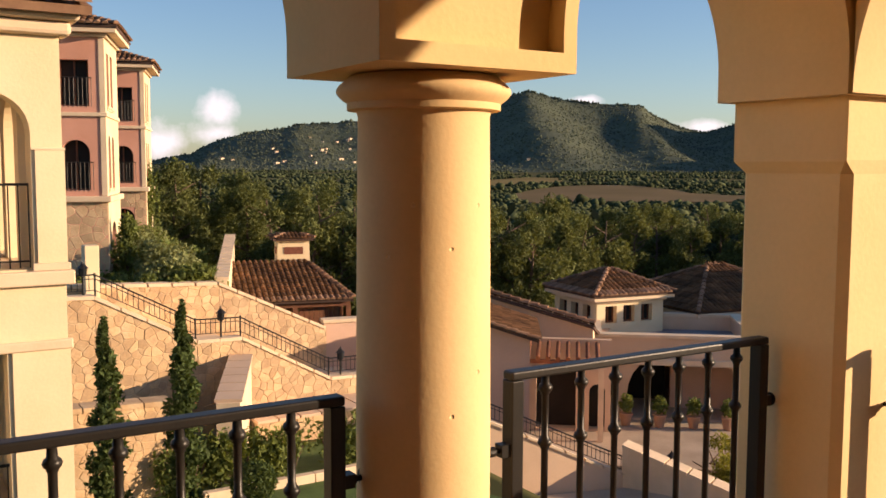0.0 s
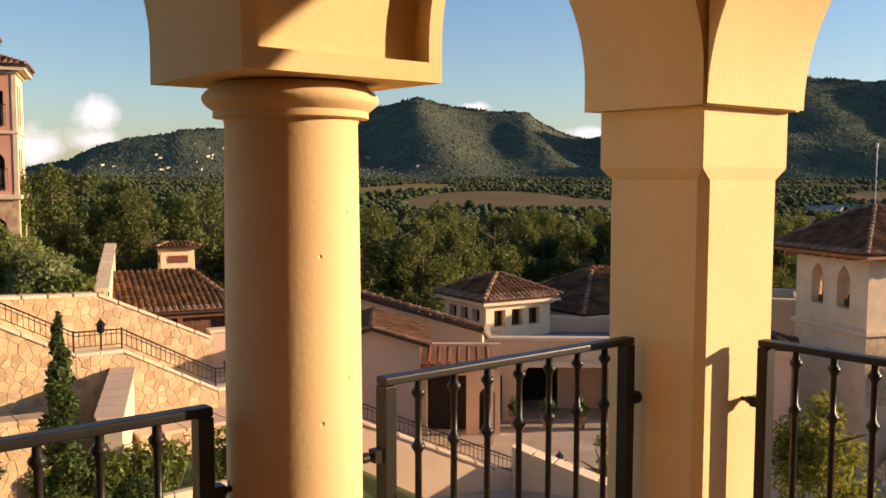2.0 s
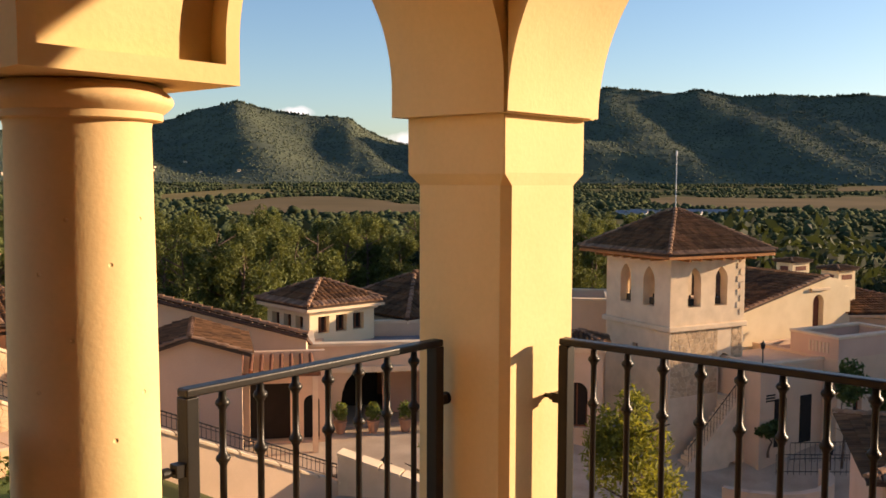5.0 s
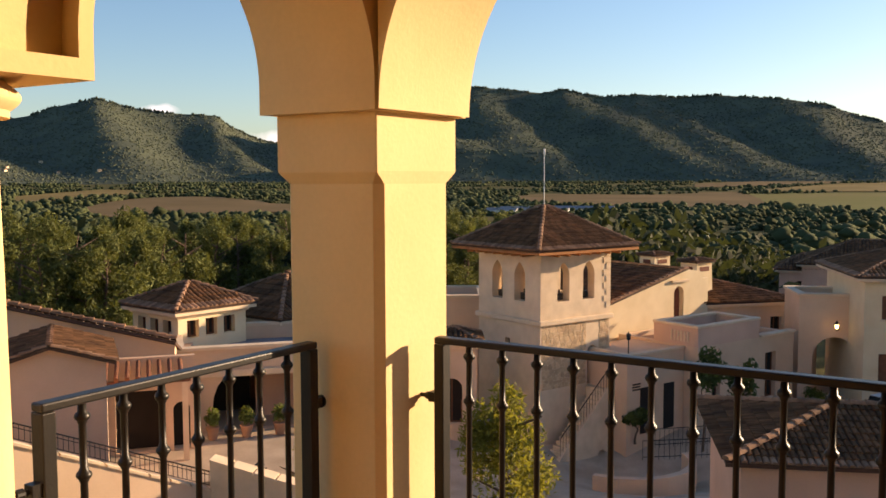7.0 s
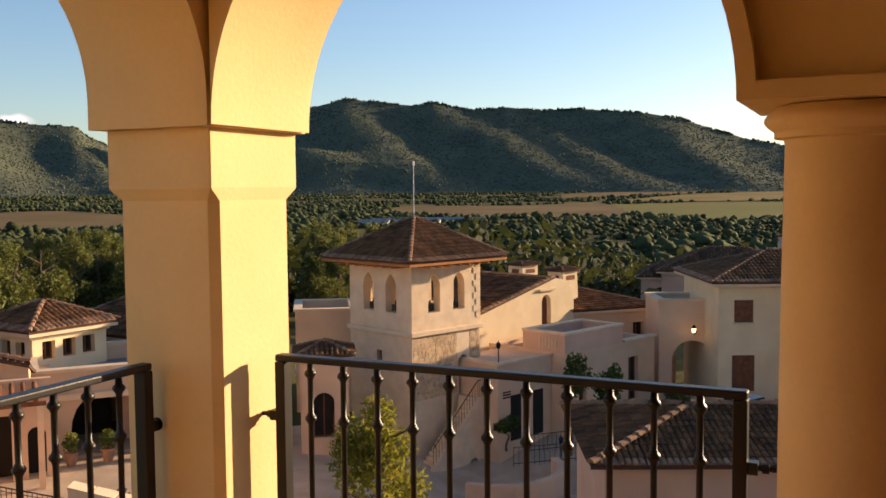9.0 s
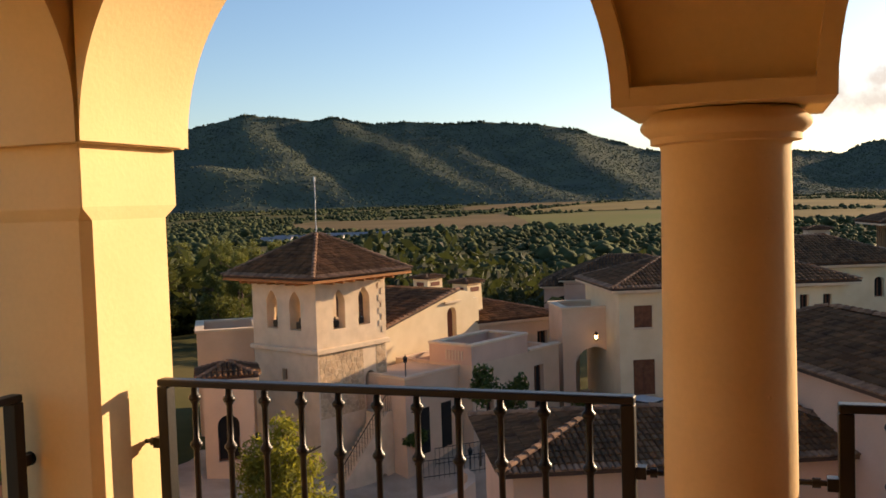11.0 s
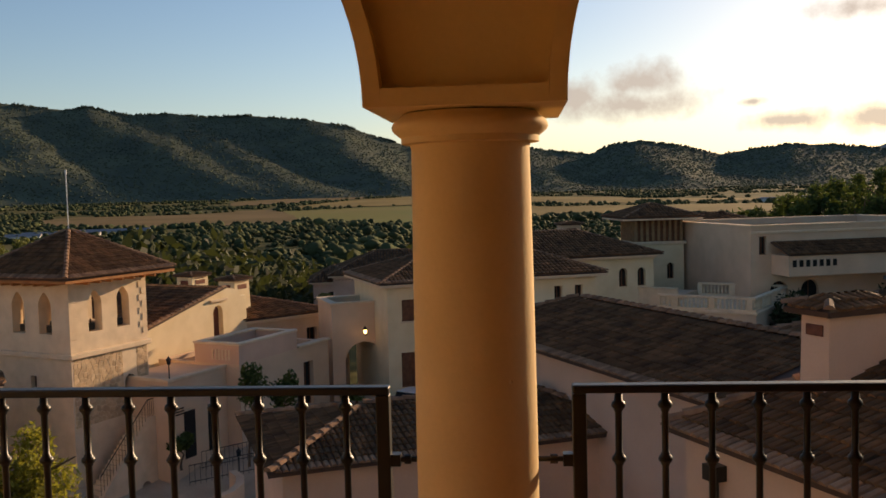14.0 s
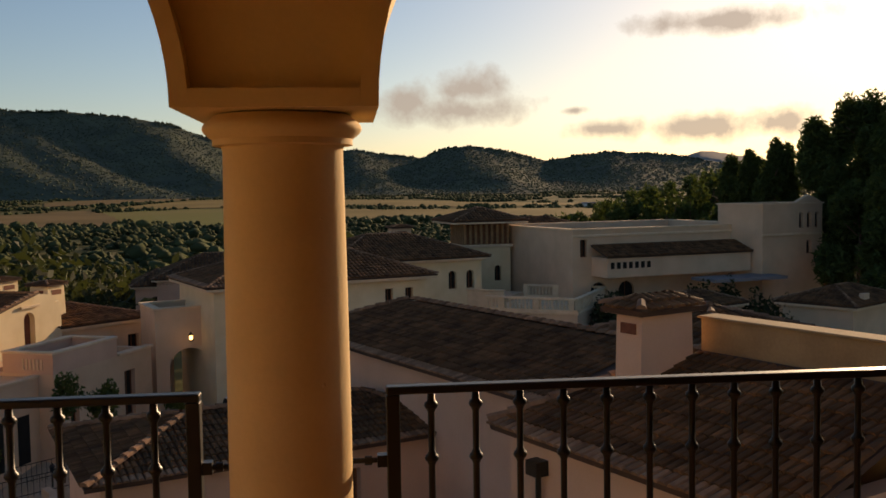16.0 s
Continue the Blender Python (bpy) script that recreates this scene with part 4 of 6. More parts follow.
def railing(x, y, yaw, length, arms):
    """An iron railing along its local x, with flat end posts; arms are local x places of the wall fixings: (x, reach)."""
    ob = thing("balcony_railing", pose(x, y, 0, 0, 0, yaw), "black wrought-iron balcony railing with ringed balusters", "railing", "balcony railings")
    part("handrail", boxed(0, length, -0.021, 0.021, 0.978, 1.0, 0.005), IRON, ob)
    part("bottom_rail", boxed(0.036, length - 0.036, -0.015, 0.015, 0.058, 0.075), IRON, ob)
    for px in (0.0, length - 0.036):
        part("post", boxed(px, px + 0.036, -0.022, 0.022, 0.001, 0.977, 0.003), IRON, ob)
    n = round(length / 0.1204)
    for k in range(1, n):
        b = new("baluster", BALUSTER)
        b.parent = ob
        b.location = (length * k / n, 0, 0)
    for px, reach in arms:
        for z in (0.80, 0.14):
            bm = bmesh.new()
            rod(bm, (px, 0, z), (px + reach * 0.98, 0, z), 0.0075, 10)
            rod(bm, (px + reach * 0.42, 0, z), (px + reach * 0.62, 0, z), 0.013, 12)
            rod(bm, (px + reach * 0.93, 0, z), (px + reach, 0, z), 0.021, 14)
            box(bm, px - 0.002 if reach > 0 else px - 0.028, px + 0.028 if reach > 0 else px + 0.002, -0.016, 0.016, z - 0.016, z + 0.016)
            part("wall_fixing", bm, IRON, ob)
    return ob


railing(1.235, 2.05, 0, 0.965, [(0.002, -0.10), (0.963, 0.04)])
railing(-0.2, 2.05, 0, 0.975, [(0.973, 0.055)])
railing(2.485, 1.765, -90, 1.45, [(0.002, -0.07), (1.448, 0.09)])
railing(2.485, -0.17, -90, 1.69, [(0.002, -0.10)])


# ---- the neighbouring wing ----
wing = thing("villa_wing", pose(-3.2, 11.72, 0), "sunlit cream villa wing with an arched loggia", "house")
W = 5.06
sp = 1.72
wing_holes = [arch_loop(3.82, 4.72, 0.33, sp + 0.18), arch_loop(2.4, 3.4, 0.33, sp + 0.18), rect_loop(3.65, 4.4, -5.5, -0.62), rect_loop(2.2, 3.2, -5.5, -0.62)]
part("wall", slab(rect_loop(0, W, -6.4, 3.25), wing_holes, 0, 0.42), CREAM, wing)
side = [arch_loop(0.75, 1.65, 0.33, sp + 0.18), arch_loop(2.0, 2.9, 0.33, sp + 0.18)]
part("wall", moved(slab(rect_loop(0.42, 5, -6.4, 3.25), side, 0, 0.42), pose(W, 0, 0, 0, 0, 90)), CREAM, wing)
part("wall", boxed(0, W - 0.42, 3.1, 3.4, -6.4, 3.25), CREAM, wing)
part("balcony_floor", boxed(0.05, W - 0.424, 0.424, 3.09, 0.1, 0.32), TRIM, wing)
part("ceiling", boxed(0.05, W - 0.424, 0.424, 3.09, 3.0, 3.2), CREAM, wing)
part("string_course", boxed(-0.05, W + 0.09, -0.09, -0.002, 0.14, 0.31, 0.02), TRIM, wing)
part("string_course", boxed(-0.05, W + 0.05, -0.06, -0.002, -0.62, -0.5, 0.02), TRIM, wing)
part("impost", boxed(4.72, W + 0.03, -0.03, -0.002, sp - 0.02, sp + 0.01, 0.005), TRIM, wing)
part("pilaster", boxed(4.76, W + 0.02, -0.025, -0.002, 0.40, sp - 0.022), CREAM, wing)
part("plinth", boxed(4.7, W + 0.05, -0.05, -0.003, 0.312, 0.399, 0.01), TRIM, wing)
part("pilaster", boxed(4.45, W + 0.02, -0.03, -0.002, -6.3, -0.622), CREAM, wing)
part("cornice", boxed(-0.1, W + 0.12, -0.14, 0.3, 3.0, 3.16, 0.05), TRIM, wing)
part("cornice", boxed(-0.1, W + 0.2, -0.24, 0.3, 3.161, 3.27, 0.04), TRIM, wing)
tile_slope("tiles", (-0.2, -0.4, 3.33), (W + 0.3, -0.4, 3.33), (-0.2, 2.2, 4.1), (W + 0.3, 2.2, 4.1), wing, 0.21, 0.4, single_rows=2, deck=RIDGE)
v, f = turned([(0.15, 0.32), (0.15, 1.6), (0.19, 1.62), (0.19, 1.7), (0.15, 1.72)], 24, (W - 0.75, 1.5))
raw("column", v, f, TRIM, wing, smooth=True)
v, f = turned([(0.13, 0.32), (0.13, 1.6), (0.17, 1.62), (0.17, 1.7), (0.13, 1.72)], 24, (W - 0.9, 2.6))
raw("column", v, f, TRIM, wing, smooth=True)
part("door", boxed(2.6, 4.4, 3.04, 3.098, 0.33, 2.4), WOOD, wing)
rail = bmesh.new()
box(rail, 3.83, 4.71, 0.18, 0.215, 1.29, 1.32)
box(rail, 3.83, 4.71, 0.185, 0.21, 0.40, 0.42)
for k in range(9):
    rod(rail, (3.84 + k * 0.108, 0.197, 0.33), (3.84 + k * 0.108, 0.197, 1.3), 0.009, 6)
part("railing", rail, IRON, wing, "black iron railing")
rail = bmesh.new()
box(rail, 3.65, 4.4, 0.18, 0.215, -2.0, -1.97)
for k in range(8):
    rod(rail, (3.68 + k * 0.1, 0.197, -3.0), (3.68 + k * 0.1, 0.197, -1.98), 0.009, 6)
part("railing", rail, IRON, wing, "black iron railing")
part("landing", boxed(2.0, 4.6, 0.43, 3.0, -3.1, -2.98), TRIM, wing)


# ---- rubble walls ----
def clip(poly, px, pz, nx_, nz_):
    """Keep the side of the line through (px, pz) where the normal points away."""
    out = []
    for k in range(len(poly)):
        a, b = poly[k], poly[(k + 1) % len(poly)]
        da, db = (a[0] - px) * nx_ + (a[1] - pz) * nz_, (b[0] - px) * nx_ + (b[1] - pz) * nz_
        if da <= 0:
            out.append(a)
        if (da < 0 < db) or (db < 0 < da):
            t = da / (da - db)
            out.append((a[0] + (b[0] - a[0]) * t, a[1] + (b[1] - a[1]) * t))
    return out


def stones(outline, size, seed):
    """Irregular stone shapes that fill a convex outline (anticlockwise in x, z)."""
    rng = np.random.default_rng(seed)
    x0, x1 = min(p[0] for p in outline), max(p[0] for p in outline)
    z0, z1 = min(p[1] for p in outline), max(p[1] for p in outline)
    seeds, row, z = [], 0, z0
    while z < z1 + size:
        x = x0 - size * (row % 2) * 0.5
        while x < x1 + size:
            seeds.append((x + rng.normal(0, size * 0.22), z + rng.normal(0, size * 0.2)))
            x += size * rng.uniform(0.75, 1.45)
        z += size * rng.uniform(0.6, 0.95)
        row += 1
    cells = []
    for i, (sx, sz) in enumerate(seeds):
        poly = [(sx - size * 1.3, sz - size * 1.3), (sx + size * 1.3, sz - size * 1.3), (sx + size * 1.3, sz + size * 1.3), (sx - size * 1.3, sz + size * 1.3)]
        for j, (tx, tz) in enumerate(seeds):
            if i != j and abs(tx - sx) < size * 2.6 and abs(tz - sz) < size * 2.6 and poly:
                poly = clip(poly, (sx + tx) / 2, (sz + tz) / 2, tx - sx, tz - sz)
        for k in range(len(outline)):
            if not poly:
                break
            a, b = outline[k], outline[(k + 1) % len(outline)]
            poly = clip(poly, a[0], a[1], b[1] - a[1], a[0] - b[0])
        if len(poly) > 2:
            area = abs(sum(poly[k][0] * poly[(k + 1) % len(poly)][1] - poly[(k + 1) % len(poly)][0] * poly[k][1] for k in range(len(poly)))) / 2
            if area > size * size * 0.06:
                cells.append(poly)
    return cells


def stone_mesh(poly, proud, joint=0.005):
    cx, cz = sum(p[0] for p in poly) / len(poly), sum(p[1] for p in poly) / len(poly)
    n = len(poly)

    def ring(inset, y):
        out = []
        for x, z in poly:
            d = math.hypot(x - cx, z - cz) or 1
            k = max(0.2, 1 - inset / d)
            out.append((cx + (x - cx) * k, y, cz + (z - cz) * k))
        return out
    verts = ring(joint, 0.02) + ring(joint + 0.008, -proud * 0.6) + ring(joint + 0.024, -proud)
    faces = [tuple(2 * n + k for k in range(n))]
    for r in (0, 1):
        for k in range(n):
            j = (k + 1) % n
            faces.append((r * n + k, r * n + j, (r + 1) * n + j, (r + 1) * n + k))
    return verts, faces


LATER_STONES = []


def rubble(name, m, outlines, size, seed, label, back=0.5, singles=True, parent=None, cap=None, ends=()):
    """A rubble wall in its local x-z plane facing -y, of convex outlines; each stone a piece."""
    ob = parent or tagged(thing(name, m, label, "wall", kind="structure"))
    rng = np.random.default_rng(seed)
    jv, jf, made = [], [], 0
    for o in outlines:
        part("core", slab(o, [], 0.004, back), MORTAR, ob)
        for poly in stones(o, size, seed):
            v, f = stone_mesh(poly, rng.uniform(0.005, 0.016))
            made += 1
            if singles and made <= 300:
                LATER_STONES.append((v, f, ob))
            else:
                i = len(jv)
                jv += v
                jf += [tuple(k + i for k in q) for q in f]
    if jv:
        raw("stone_facing", jv, jf, RUBBLE_FAR, ob)["kind"] = "stuff"
    return ob


def coping(parent, pts, y0, y1, thick=0.1, mat=None, over=0.05):
    """Cap stones along a line of (x, z) on top of a wall, each a piece of its own length."""
    for (xa, za), (xb, zb) in zip(pts, pts[1:]):
        n = max(1, round(math.hypot(xb - xa, zb - za) / 0.7))
        for k in range(n):
            t0, t1 = k / n, (k + 1) / n - 0.012
            bm = slab([(xa + (xb - xa) * t0, za + (zb - za) * t0), (xa + (xb - xa) * t1, za + (zb - za) * t1), (xa + (xb - xa) * t1, za + (zb - za) * t1 + thick), (xa + (xb - xa) * t0, za + (zb - za) * t0 + thick)], [], y0 - over, y1 + over)
            part("cap_stone", bm, mat or TRIM, parent)


terrace_wall = rubble("retaining_wall", pose(0, 28.7, 0), [[(4.2, -5.0), (9.3, -5.0), (9.3, -2.2), (4.2, -2.0)], [(9.3, -5.6), (13.0, -5.6), (13.0, -3.95), (9.3, -2.2)]], 0.28, 3,
                      "tawny rubble retaining wall with a sloping top", 0.4)
coping(terrace_wall, [(4.2, -2.0), (9.3, -2.2), (13.0, -3.95)], 0, 0.4)
stair_wall = rubble("stair_wall", pose(0, 26.0, 0), [[(4.3, -6.3), (5.0, -6.3), (5.0, -2.02), (4.3, -2.0)], [(5.0, -6.3), (7.75, -6.3), (7.75, -3.48), (5.0, -2.02)], [(7.75, -6.3), (9.08, -6.3), (9.08, -3.5), (7.75, -3.48)], [(9.08, -6.3), (11.9, -6.3), (11.9, -5.02), (9.08, -3.5)],
                                             [(11.9, -6.3), (13.4, -6.3), (13.4, -5.06), (11.9, -5.02)]], 0.28, 5, "sunlit rubble wall beside the garden stairs", 0.35)
coping(stair_wall, [(4.3, -2.0), (5.0, -2.02), (7.75, -3.48), (9.08, -3.5), (11.9, -5.02), (13.4, -5.06)], 0, 0.35)


def stair_rail(name, pts, y, label, h=0.5, step=0.14, lamps=(), base=0.1):
    ob = thing(name, pose(0, y, 0), label, "railing", "stair railings")
    for (xa, za), (xb, zb) in zip(pts, pts[1:]):
        for dz in (h, h - 0.11, 0.08):
            part("rail", rod(bmesh.new(), (xa, 0, za + dz + base), (xb, 0, zb + dz + base), 0.021 if dz == h else 0.012, 6), IRON, ob)
        n = max(2, int(abs(xb - xa) / step))
        v, f = turned([(0.011, 0.08), (0.011, h)], 5)
        me = bpy.data.meshes.new("bar")
        me.from_pydata(v, [], f)
        me.materials.append(IRON)
        for k in range(n):
            bar = new("bar", me)
            bar.parent = ob
            bar.location = (xa + (xb - xa) * k / n, 0, za + (zb - za) * k / n + base)
        part("post", rod(bmesh.new(), (xa, 0, za), (xa, 0, za + h + base + 0.05), 0.028, 8), IRON, ob)
    return ob


def path_lamp(x, y, z, h=0.75, lit=False, label="small black iron path lantern on a post", group="path lanterns"):
    ob = thing("path_lantern", pose(x, y, z), label, "lamp", group)
    part("post", rod(bmesh.new(), (0, 0, 0), (0, 0, h - 0.3), 0.03, 8), IRON, ob)
    v, f = turned([(0.05, h - 0.3), (0.10, h - 0.26), (0.12, h - 0.06), (0.05, h - 0.02)], 8)
    raw("lantern_glass", v, f, lamp_glow if lit else glass, ob)
    v, f = turned([(0.16, h - 0.06), (0.10, h), (0.03, h + 0.08), (0.01, h + 0.14)], 8)
    raw("lantern_cap", v, f, IRON, ob)
    return ob


stair_rail("stair_railing", [(4.3, -1.97), (5.05, -1.97), (7.75, -3.42), (9.08, -3.45), (11.9, -4.97), (13.4, -5.0)], 26.15, "black iron railing stepping down the garden stairs")
for x, z in ((4.75, -1.9), (8.5, -3.4), (12.3, -4.95)):
    path_lamp(x, 26.15, z, 0.78)
steps = thing("garden_stairs", pose(0, 26.4, 0), "stone garden stairs between rubble walls", "stairs", kind="structure")
for k in range(8):
    part("step", boxed(4.95 + k * 0.35, 5.3 + k * 0.35, 0, 2.25, -6.2, -2.35 - k * 0.168), TRIM, steps)
part("landing", boxed(7.75, 9.08, 0, 2.25, -6.2, -3.7), TRIM, steps)
for k in range(8):
    part("step", boxed(9.08 + k * 0.352, 9.432 + k * 0.352, 0, 2.25, -6.2, -3.87 - k * 0.17), TRIM, steps)
part("landing", boxed(11.9, 13.4, 0, 2.25, -6.2, -5.24), TRIM, steps)

front_wall = rubble("garden_wall", pose(0, 21.9, 0), [[(3.2, -6.3), (5.9, -6.3), (5.9, -4.1), (3.2, -4.0)]], 0.26, 9, "low rubble garden wall below the stairs", 0.5)
coping(front_wall, [(3.2, -4.0), (5.9, -4.1)], 0, 0.5, 0.12, RUBBLE)
cross_wall = tagged(thing("garden_wall", pose(8.75, 25.98, 0, 0, 0, -113.7), "pale capped garden wall running out from the stairs", "wall", kind="structure"))
part("wall", slab([(0, -6.3), (4.5, -6.3), (4.5, -4.2), (0, -3.97)], [], -0.02, 0.55), TRIM, cross_wall)
coping(cross_wall, [(0, -3.97), (4.5, -4.2)], -0.02, 0.55, 0.08, PALE)
fill = thing("planting_terrace", pose(0, 0, 0), "paved terrace behind the low garden wall", "terrace", kind="structure")
part("paving", boxed(3.3, 5.9, 22.41, 25.98, -6.3, -5.0), PAVING, fill)
path_wall = rubble("garden_wall", pose(0, 24.4, 0), [[(8.9, -6.3), (13.5, -6.3), (13.5, -5.6), (8.9, -5.6)]], 0.4, 12, "low stone kerb wall along the garden path", 1.5)
coping(path_wall, [(8.9, -5.6), (13.5, -5.6)], 0, 1.5, 0.08, PALE)
bed_wall = tagged(thing("garden_wall", pose(9.72, 29.12, 0, 0, 0, 69.6), "white capped wall edging the raised planting", "wall", kind="structure"))
part("wall", slab([(0, -5), (12, -5), (12, -1.55), (0, -2.1)], [], 0, 0.35), CREAM, bed_wall)
coping(bed_wall, [(0, -2.1), (12, -1.55)], 0, 0.35, 0.1)
part("pillar", boxed(5.2, 5.6, 28.2, 28.68, -5.0, -0.75, 0.02), CREAM, thing("gate_pillar", pose(0, 0, 0), "slim cream plastered gate pillar", "pillar", kind="structure"))

# ---- the pink towers ----


def pink_tower(x, y, yaw, w, d, z0, label, front_arch):
    s1, s2, top = z0 + 2.9, z0 + 5.75, z0 + 8.55
    cx = w - 0.98
    openings = {
        "front": [(arch_loop(cx - 0.46, cx + 0.46, s1 + 0.25, s1 + 1.5), "dark"), (rect_loop(cx - 0.48, cx + 0.48, s2 + 0.25, s2 + 1.8), "dark"), *([(arch_loop(cx - 0.45, cx + 0.45, z0 + 0.1, z0 + 1.5), "dark")] if front_arch else [])],
        "right": [(arch_loop(0.5, 1.15, s1 + 0.3, s1 + 1.8), "window"), (arch_loop(1.5, 2.15, s1 + 0.3, s1 + 1.8), "window"), (rect_loop(0.5, 1.15, s2 + 0.3, s2 + 2.1), "window"), (rect_loop(1.5, 2.15, s2 + 0.3, s2 + 2.1), "window"),
                  (arch_loop(0.8, 2.2, z0 + 0.1, z0 + 1.3), "dark")],
    }
    ob = house("tower_house", (x, y), yaw, w, d, z0 - 1, top, PINK, label, "hip", 0.8, openings, over=0.5, wide=0.24, single=1)
    part("quoin", boxed(w - 0.16, w + 0.02, -0.03, -0.002, s1 + 0.06, top - 0.26), TRIM, ob)
    side_holes = [o[0] for o in openings["right"][:4]]
    part("cream_facing", moved(slab(rect_loop(0.01, d, s1 + 0.06, top - 0.26), side_holes, -0.02, -0.003), pose(w, 0, 0, 0, 0, 90)), CREAM, ob, "cream plaster face")
    part("string_course", boxed(-0.06, w + 0.08, -0.1, d + 0.05, s2 - 0.1, s2 + 0.04, 0.02), TRIM, ob)
    part("string_course", boxed(-0.1, w + 0.16, -0.18, d + 0.1, s1 - 0.16, s1 + 0.05, 0.04), TRIM, ob)
    rails = bmesh.new()
    for zz in (s1 + 0.25, s2 + 0.25):
        rod(rails, (cx - 0.58, -0.05, zz + 0.95), (cx + 0.58, -0.05, zz + 0.95), 0.02, 6)
        for k in range(9):
            rod(rails, (cx - 0.56 + k * 0.14, -0.05, zz), (cx - 0.56 + k * 0.14, -0.05, zz + 0.95), 0.011, 5)
    part("balcony_rail", rails, IRON, ob)
    base = [[(0.05, z0 - 1), (w, z0 - 1), (w, s1 - 0.17), (0.05, s1 - 0.17)]]
    if front_arch:
        base = [[(0.05, z0 - 1), (cx - 0.47, z0 - 1), (cx - 0.47, s1 - 0.17), (0.05, s1 - 0.17)], [(cx + 0.47, z0 - 1), (w, z0 - 1), (w, s1 - 0.17), (cx + 0.47, s1 - 0.17)], [(cx - 0.47, z0 + 2.0), (cx + 0.47, z0 + 2.0), (cx + 0.47, s1 - 0.17), (cx - 0.47, s1 - 0.17)]]
    rubble("", None, base, 0.34, 21, "", 0.002, False, ob)
    part("cream_base", moved(slab(rect_loop(0.01, d, z0 - 1, s1 - 0.17), [openings["right"][4][0]], -0.03, -0.003), pose(w, 0, 0, 0, 0, 90)), CREAM, ob, "cream plaster base")
    for side_z in (s1 + 0.3, s2 + 0.3):
        part("lintel", boxed(w + 0.002, w + 0.05, 0.35, 2.3, side_z - 0.16, side_z - 0.05), TRIM, ob)
    return ob


pink_tower(3.01, 34.74, -19, 4.2, 3.6, -2.43, "salmon pink tower house with a rubble stone base and iron balconies", False)
pink_tower(7.61, 45.72, -19, 3.7, 3.4, -2.36, "salmon tower house with an arched balcony over rubble stone", True)

# ---- pavilion, houses round the square ----
pav = thing("pavilion", pose(11.3, 33.2, 0, 0, 0, -14), "dark timber garden pavilion with a brown tiled roof", "pavilion")
tile_slope("tiles", (0, -0.3, -3.45), (4.5, -0.3, -3.45), (0.1, 3.4, -2.35), (3.3, 3.4, -2.35), pav, 0.22, 0.4, single_rows=1)
tile_slope("tiles", (4.5, -0.3, -3.45), (4.5, 4.5, -3.45), (3.3, 3.4, -2.35), (3.3, 3.4, -2.35), pav, 0.22, 0.4)
ridge_tiles((4.5, -0.3, -3.42), (3.3, 3.4, -2.32), pav)
part("beam", boxed(0.1, 4.4, -0.1, 0.1, -3.75, -3.52), WOOD, pav)
for x in (0.2, 2.2, 4.25):
    part("post", boxed(x, x + 0.18, -0.09, 0.09, -5.6, -3.75), WOOD, pav)
for k in range(20):
    part("plank", boxed(0.4 + k * 0.19, 0.575 + k * 0.19, 0.2, 0.24, -5.6, -3.7), WOOD, pav)
chimney(15.0, 36.4, -14, 1.3, 0.9, -3.4, -1.5, CREAM)

low_wall = thing("boundary_wall", pose(12.95, 28.75, 0, 0, 0, -10), "salmon plastered boundary wall with a pale coping", "wall", kind="structure")
part("wall", boxed(0, 4.0, 0, 0.4, -9, -3.75), ROSE, low_wall)
part("coping", boxed(-0.05, 4.0, -0.06, 0.46, -3.748, -3.62, 0.02), TRIM, low_wall)

# long pale house with its gable to the square
gable = thing("gable_house", pose(17.6, 34.2, 0, 0, 0, -50), "pale plastered house with a long raked parapet and tiled edge", "house")
part("wall", slab([(0, -11), (9.2, -11), (9.2, -4.5), (1.5, -2.6), (0, -3.1)], [], 0, 0.4), PALE, gable)
part("wall", boxed(8.8, 9.2, 0.4, 6, -11, -5.4), PALE, gable)
tile_slope("tiles", (1.5, -0.25, -2.53), (9.3, -0.25, -4.45), (1.5, 6, -4.8), (9.3, 6, -6.7), gable, 0.24, 0.45)
ridge_tiles((9.3, -0.2, -4.4), (1.5, -0.2, -2.47), gable, 0.16)
ridge_tiles((0, 0.1, -3.05), (1.5, 0.1, -2.53), gable, 0.14)
house("pink_house", (15.65, 26.1), -35.5, 3.2, 3.6, -11, -4.05, ROSE, "small salmon house with a tiled gable roof", "gable", 0.5, {"front": [], "right": []}, over=0.3, wide=0.18, course=0.34)
lantern_openings = {"front": [(rect_loop(0.45 + k * 0.95, 1.05 + k * 0.95, -5.2, -4.45), "dark") for k in range(3)], "left": [(rect_loop(0.4 + k * 0.95, 1.0 + k * 0.95, -5.2, -4.45), "dark") for k in range(3)]}
house("lantern_house", (26.55, 30.4), -7, 3.55, 3.4, -6.9, -4.05, CREAM, "square cream roof lantern with dark windows and tiled roof", "hip", 0.95, lantern_openings, over=0.4, single=1, along="y", pyramid=True)
house("hip_house", (32.0, 29.6), -7, 7, 6, -11, -5.05, CREAM, "low cream house under a hipped clay tile roof", "hip", 1.7, {}, over=0.5)
arcade_openings = {"front": [(arch_loop(0.2, 0.85, -8.4, -6.7), "open"), (arch_loop(1.4, 5.8, -8.4, -7.47, pointed=-0.45), "open")]}
ARC = (24.24, 28.03)
arcade = house("arcade_house", ARC, -40, 6.6, 6, -11, -5.12, PALE, "pale arcaded house with broad arches and a flat roof", "flat", 0, arcade_openings, category="house")
part("inner_wall", boxed(3.3, 6.2, 2.2, 2.5, -8.5, -5.9), ROSE, arcade)
# a dark sheet across the left half, painted as the arcade's inner shade
part("inner_shade_sheet", boxed(0.4, 3.2, 3.6, 3.7, -8.5, -5.9), DARK, arcade)
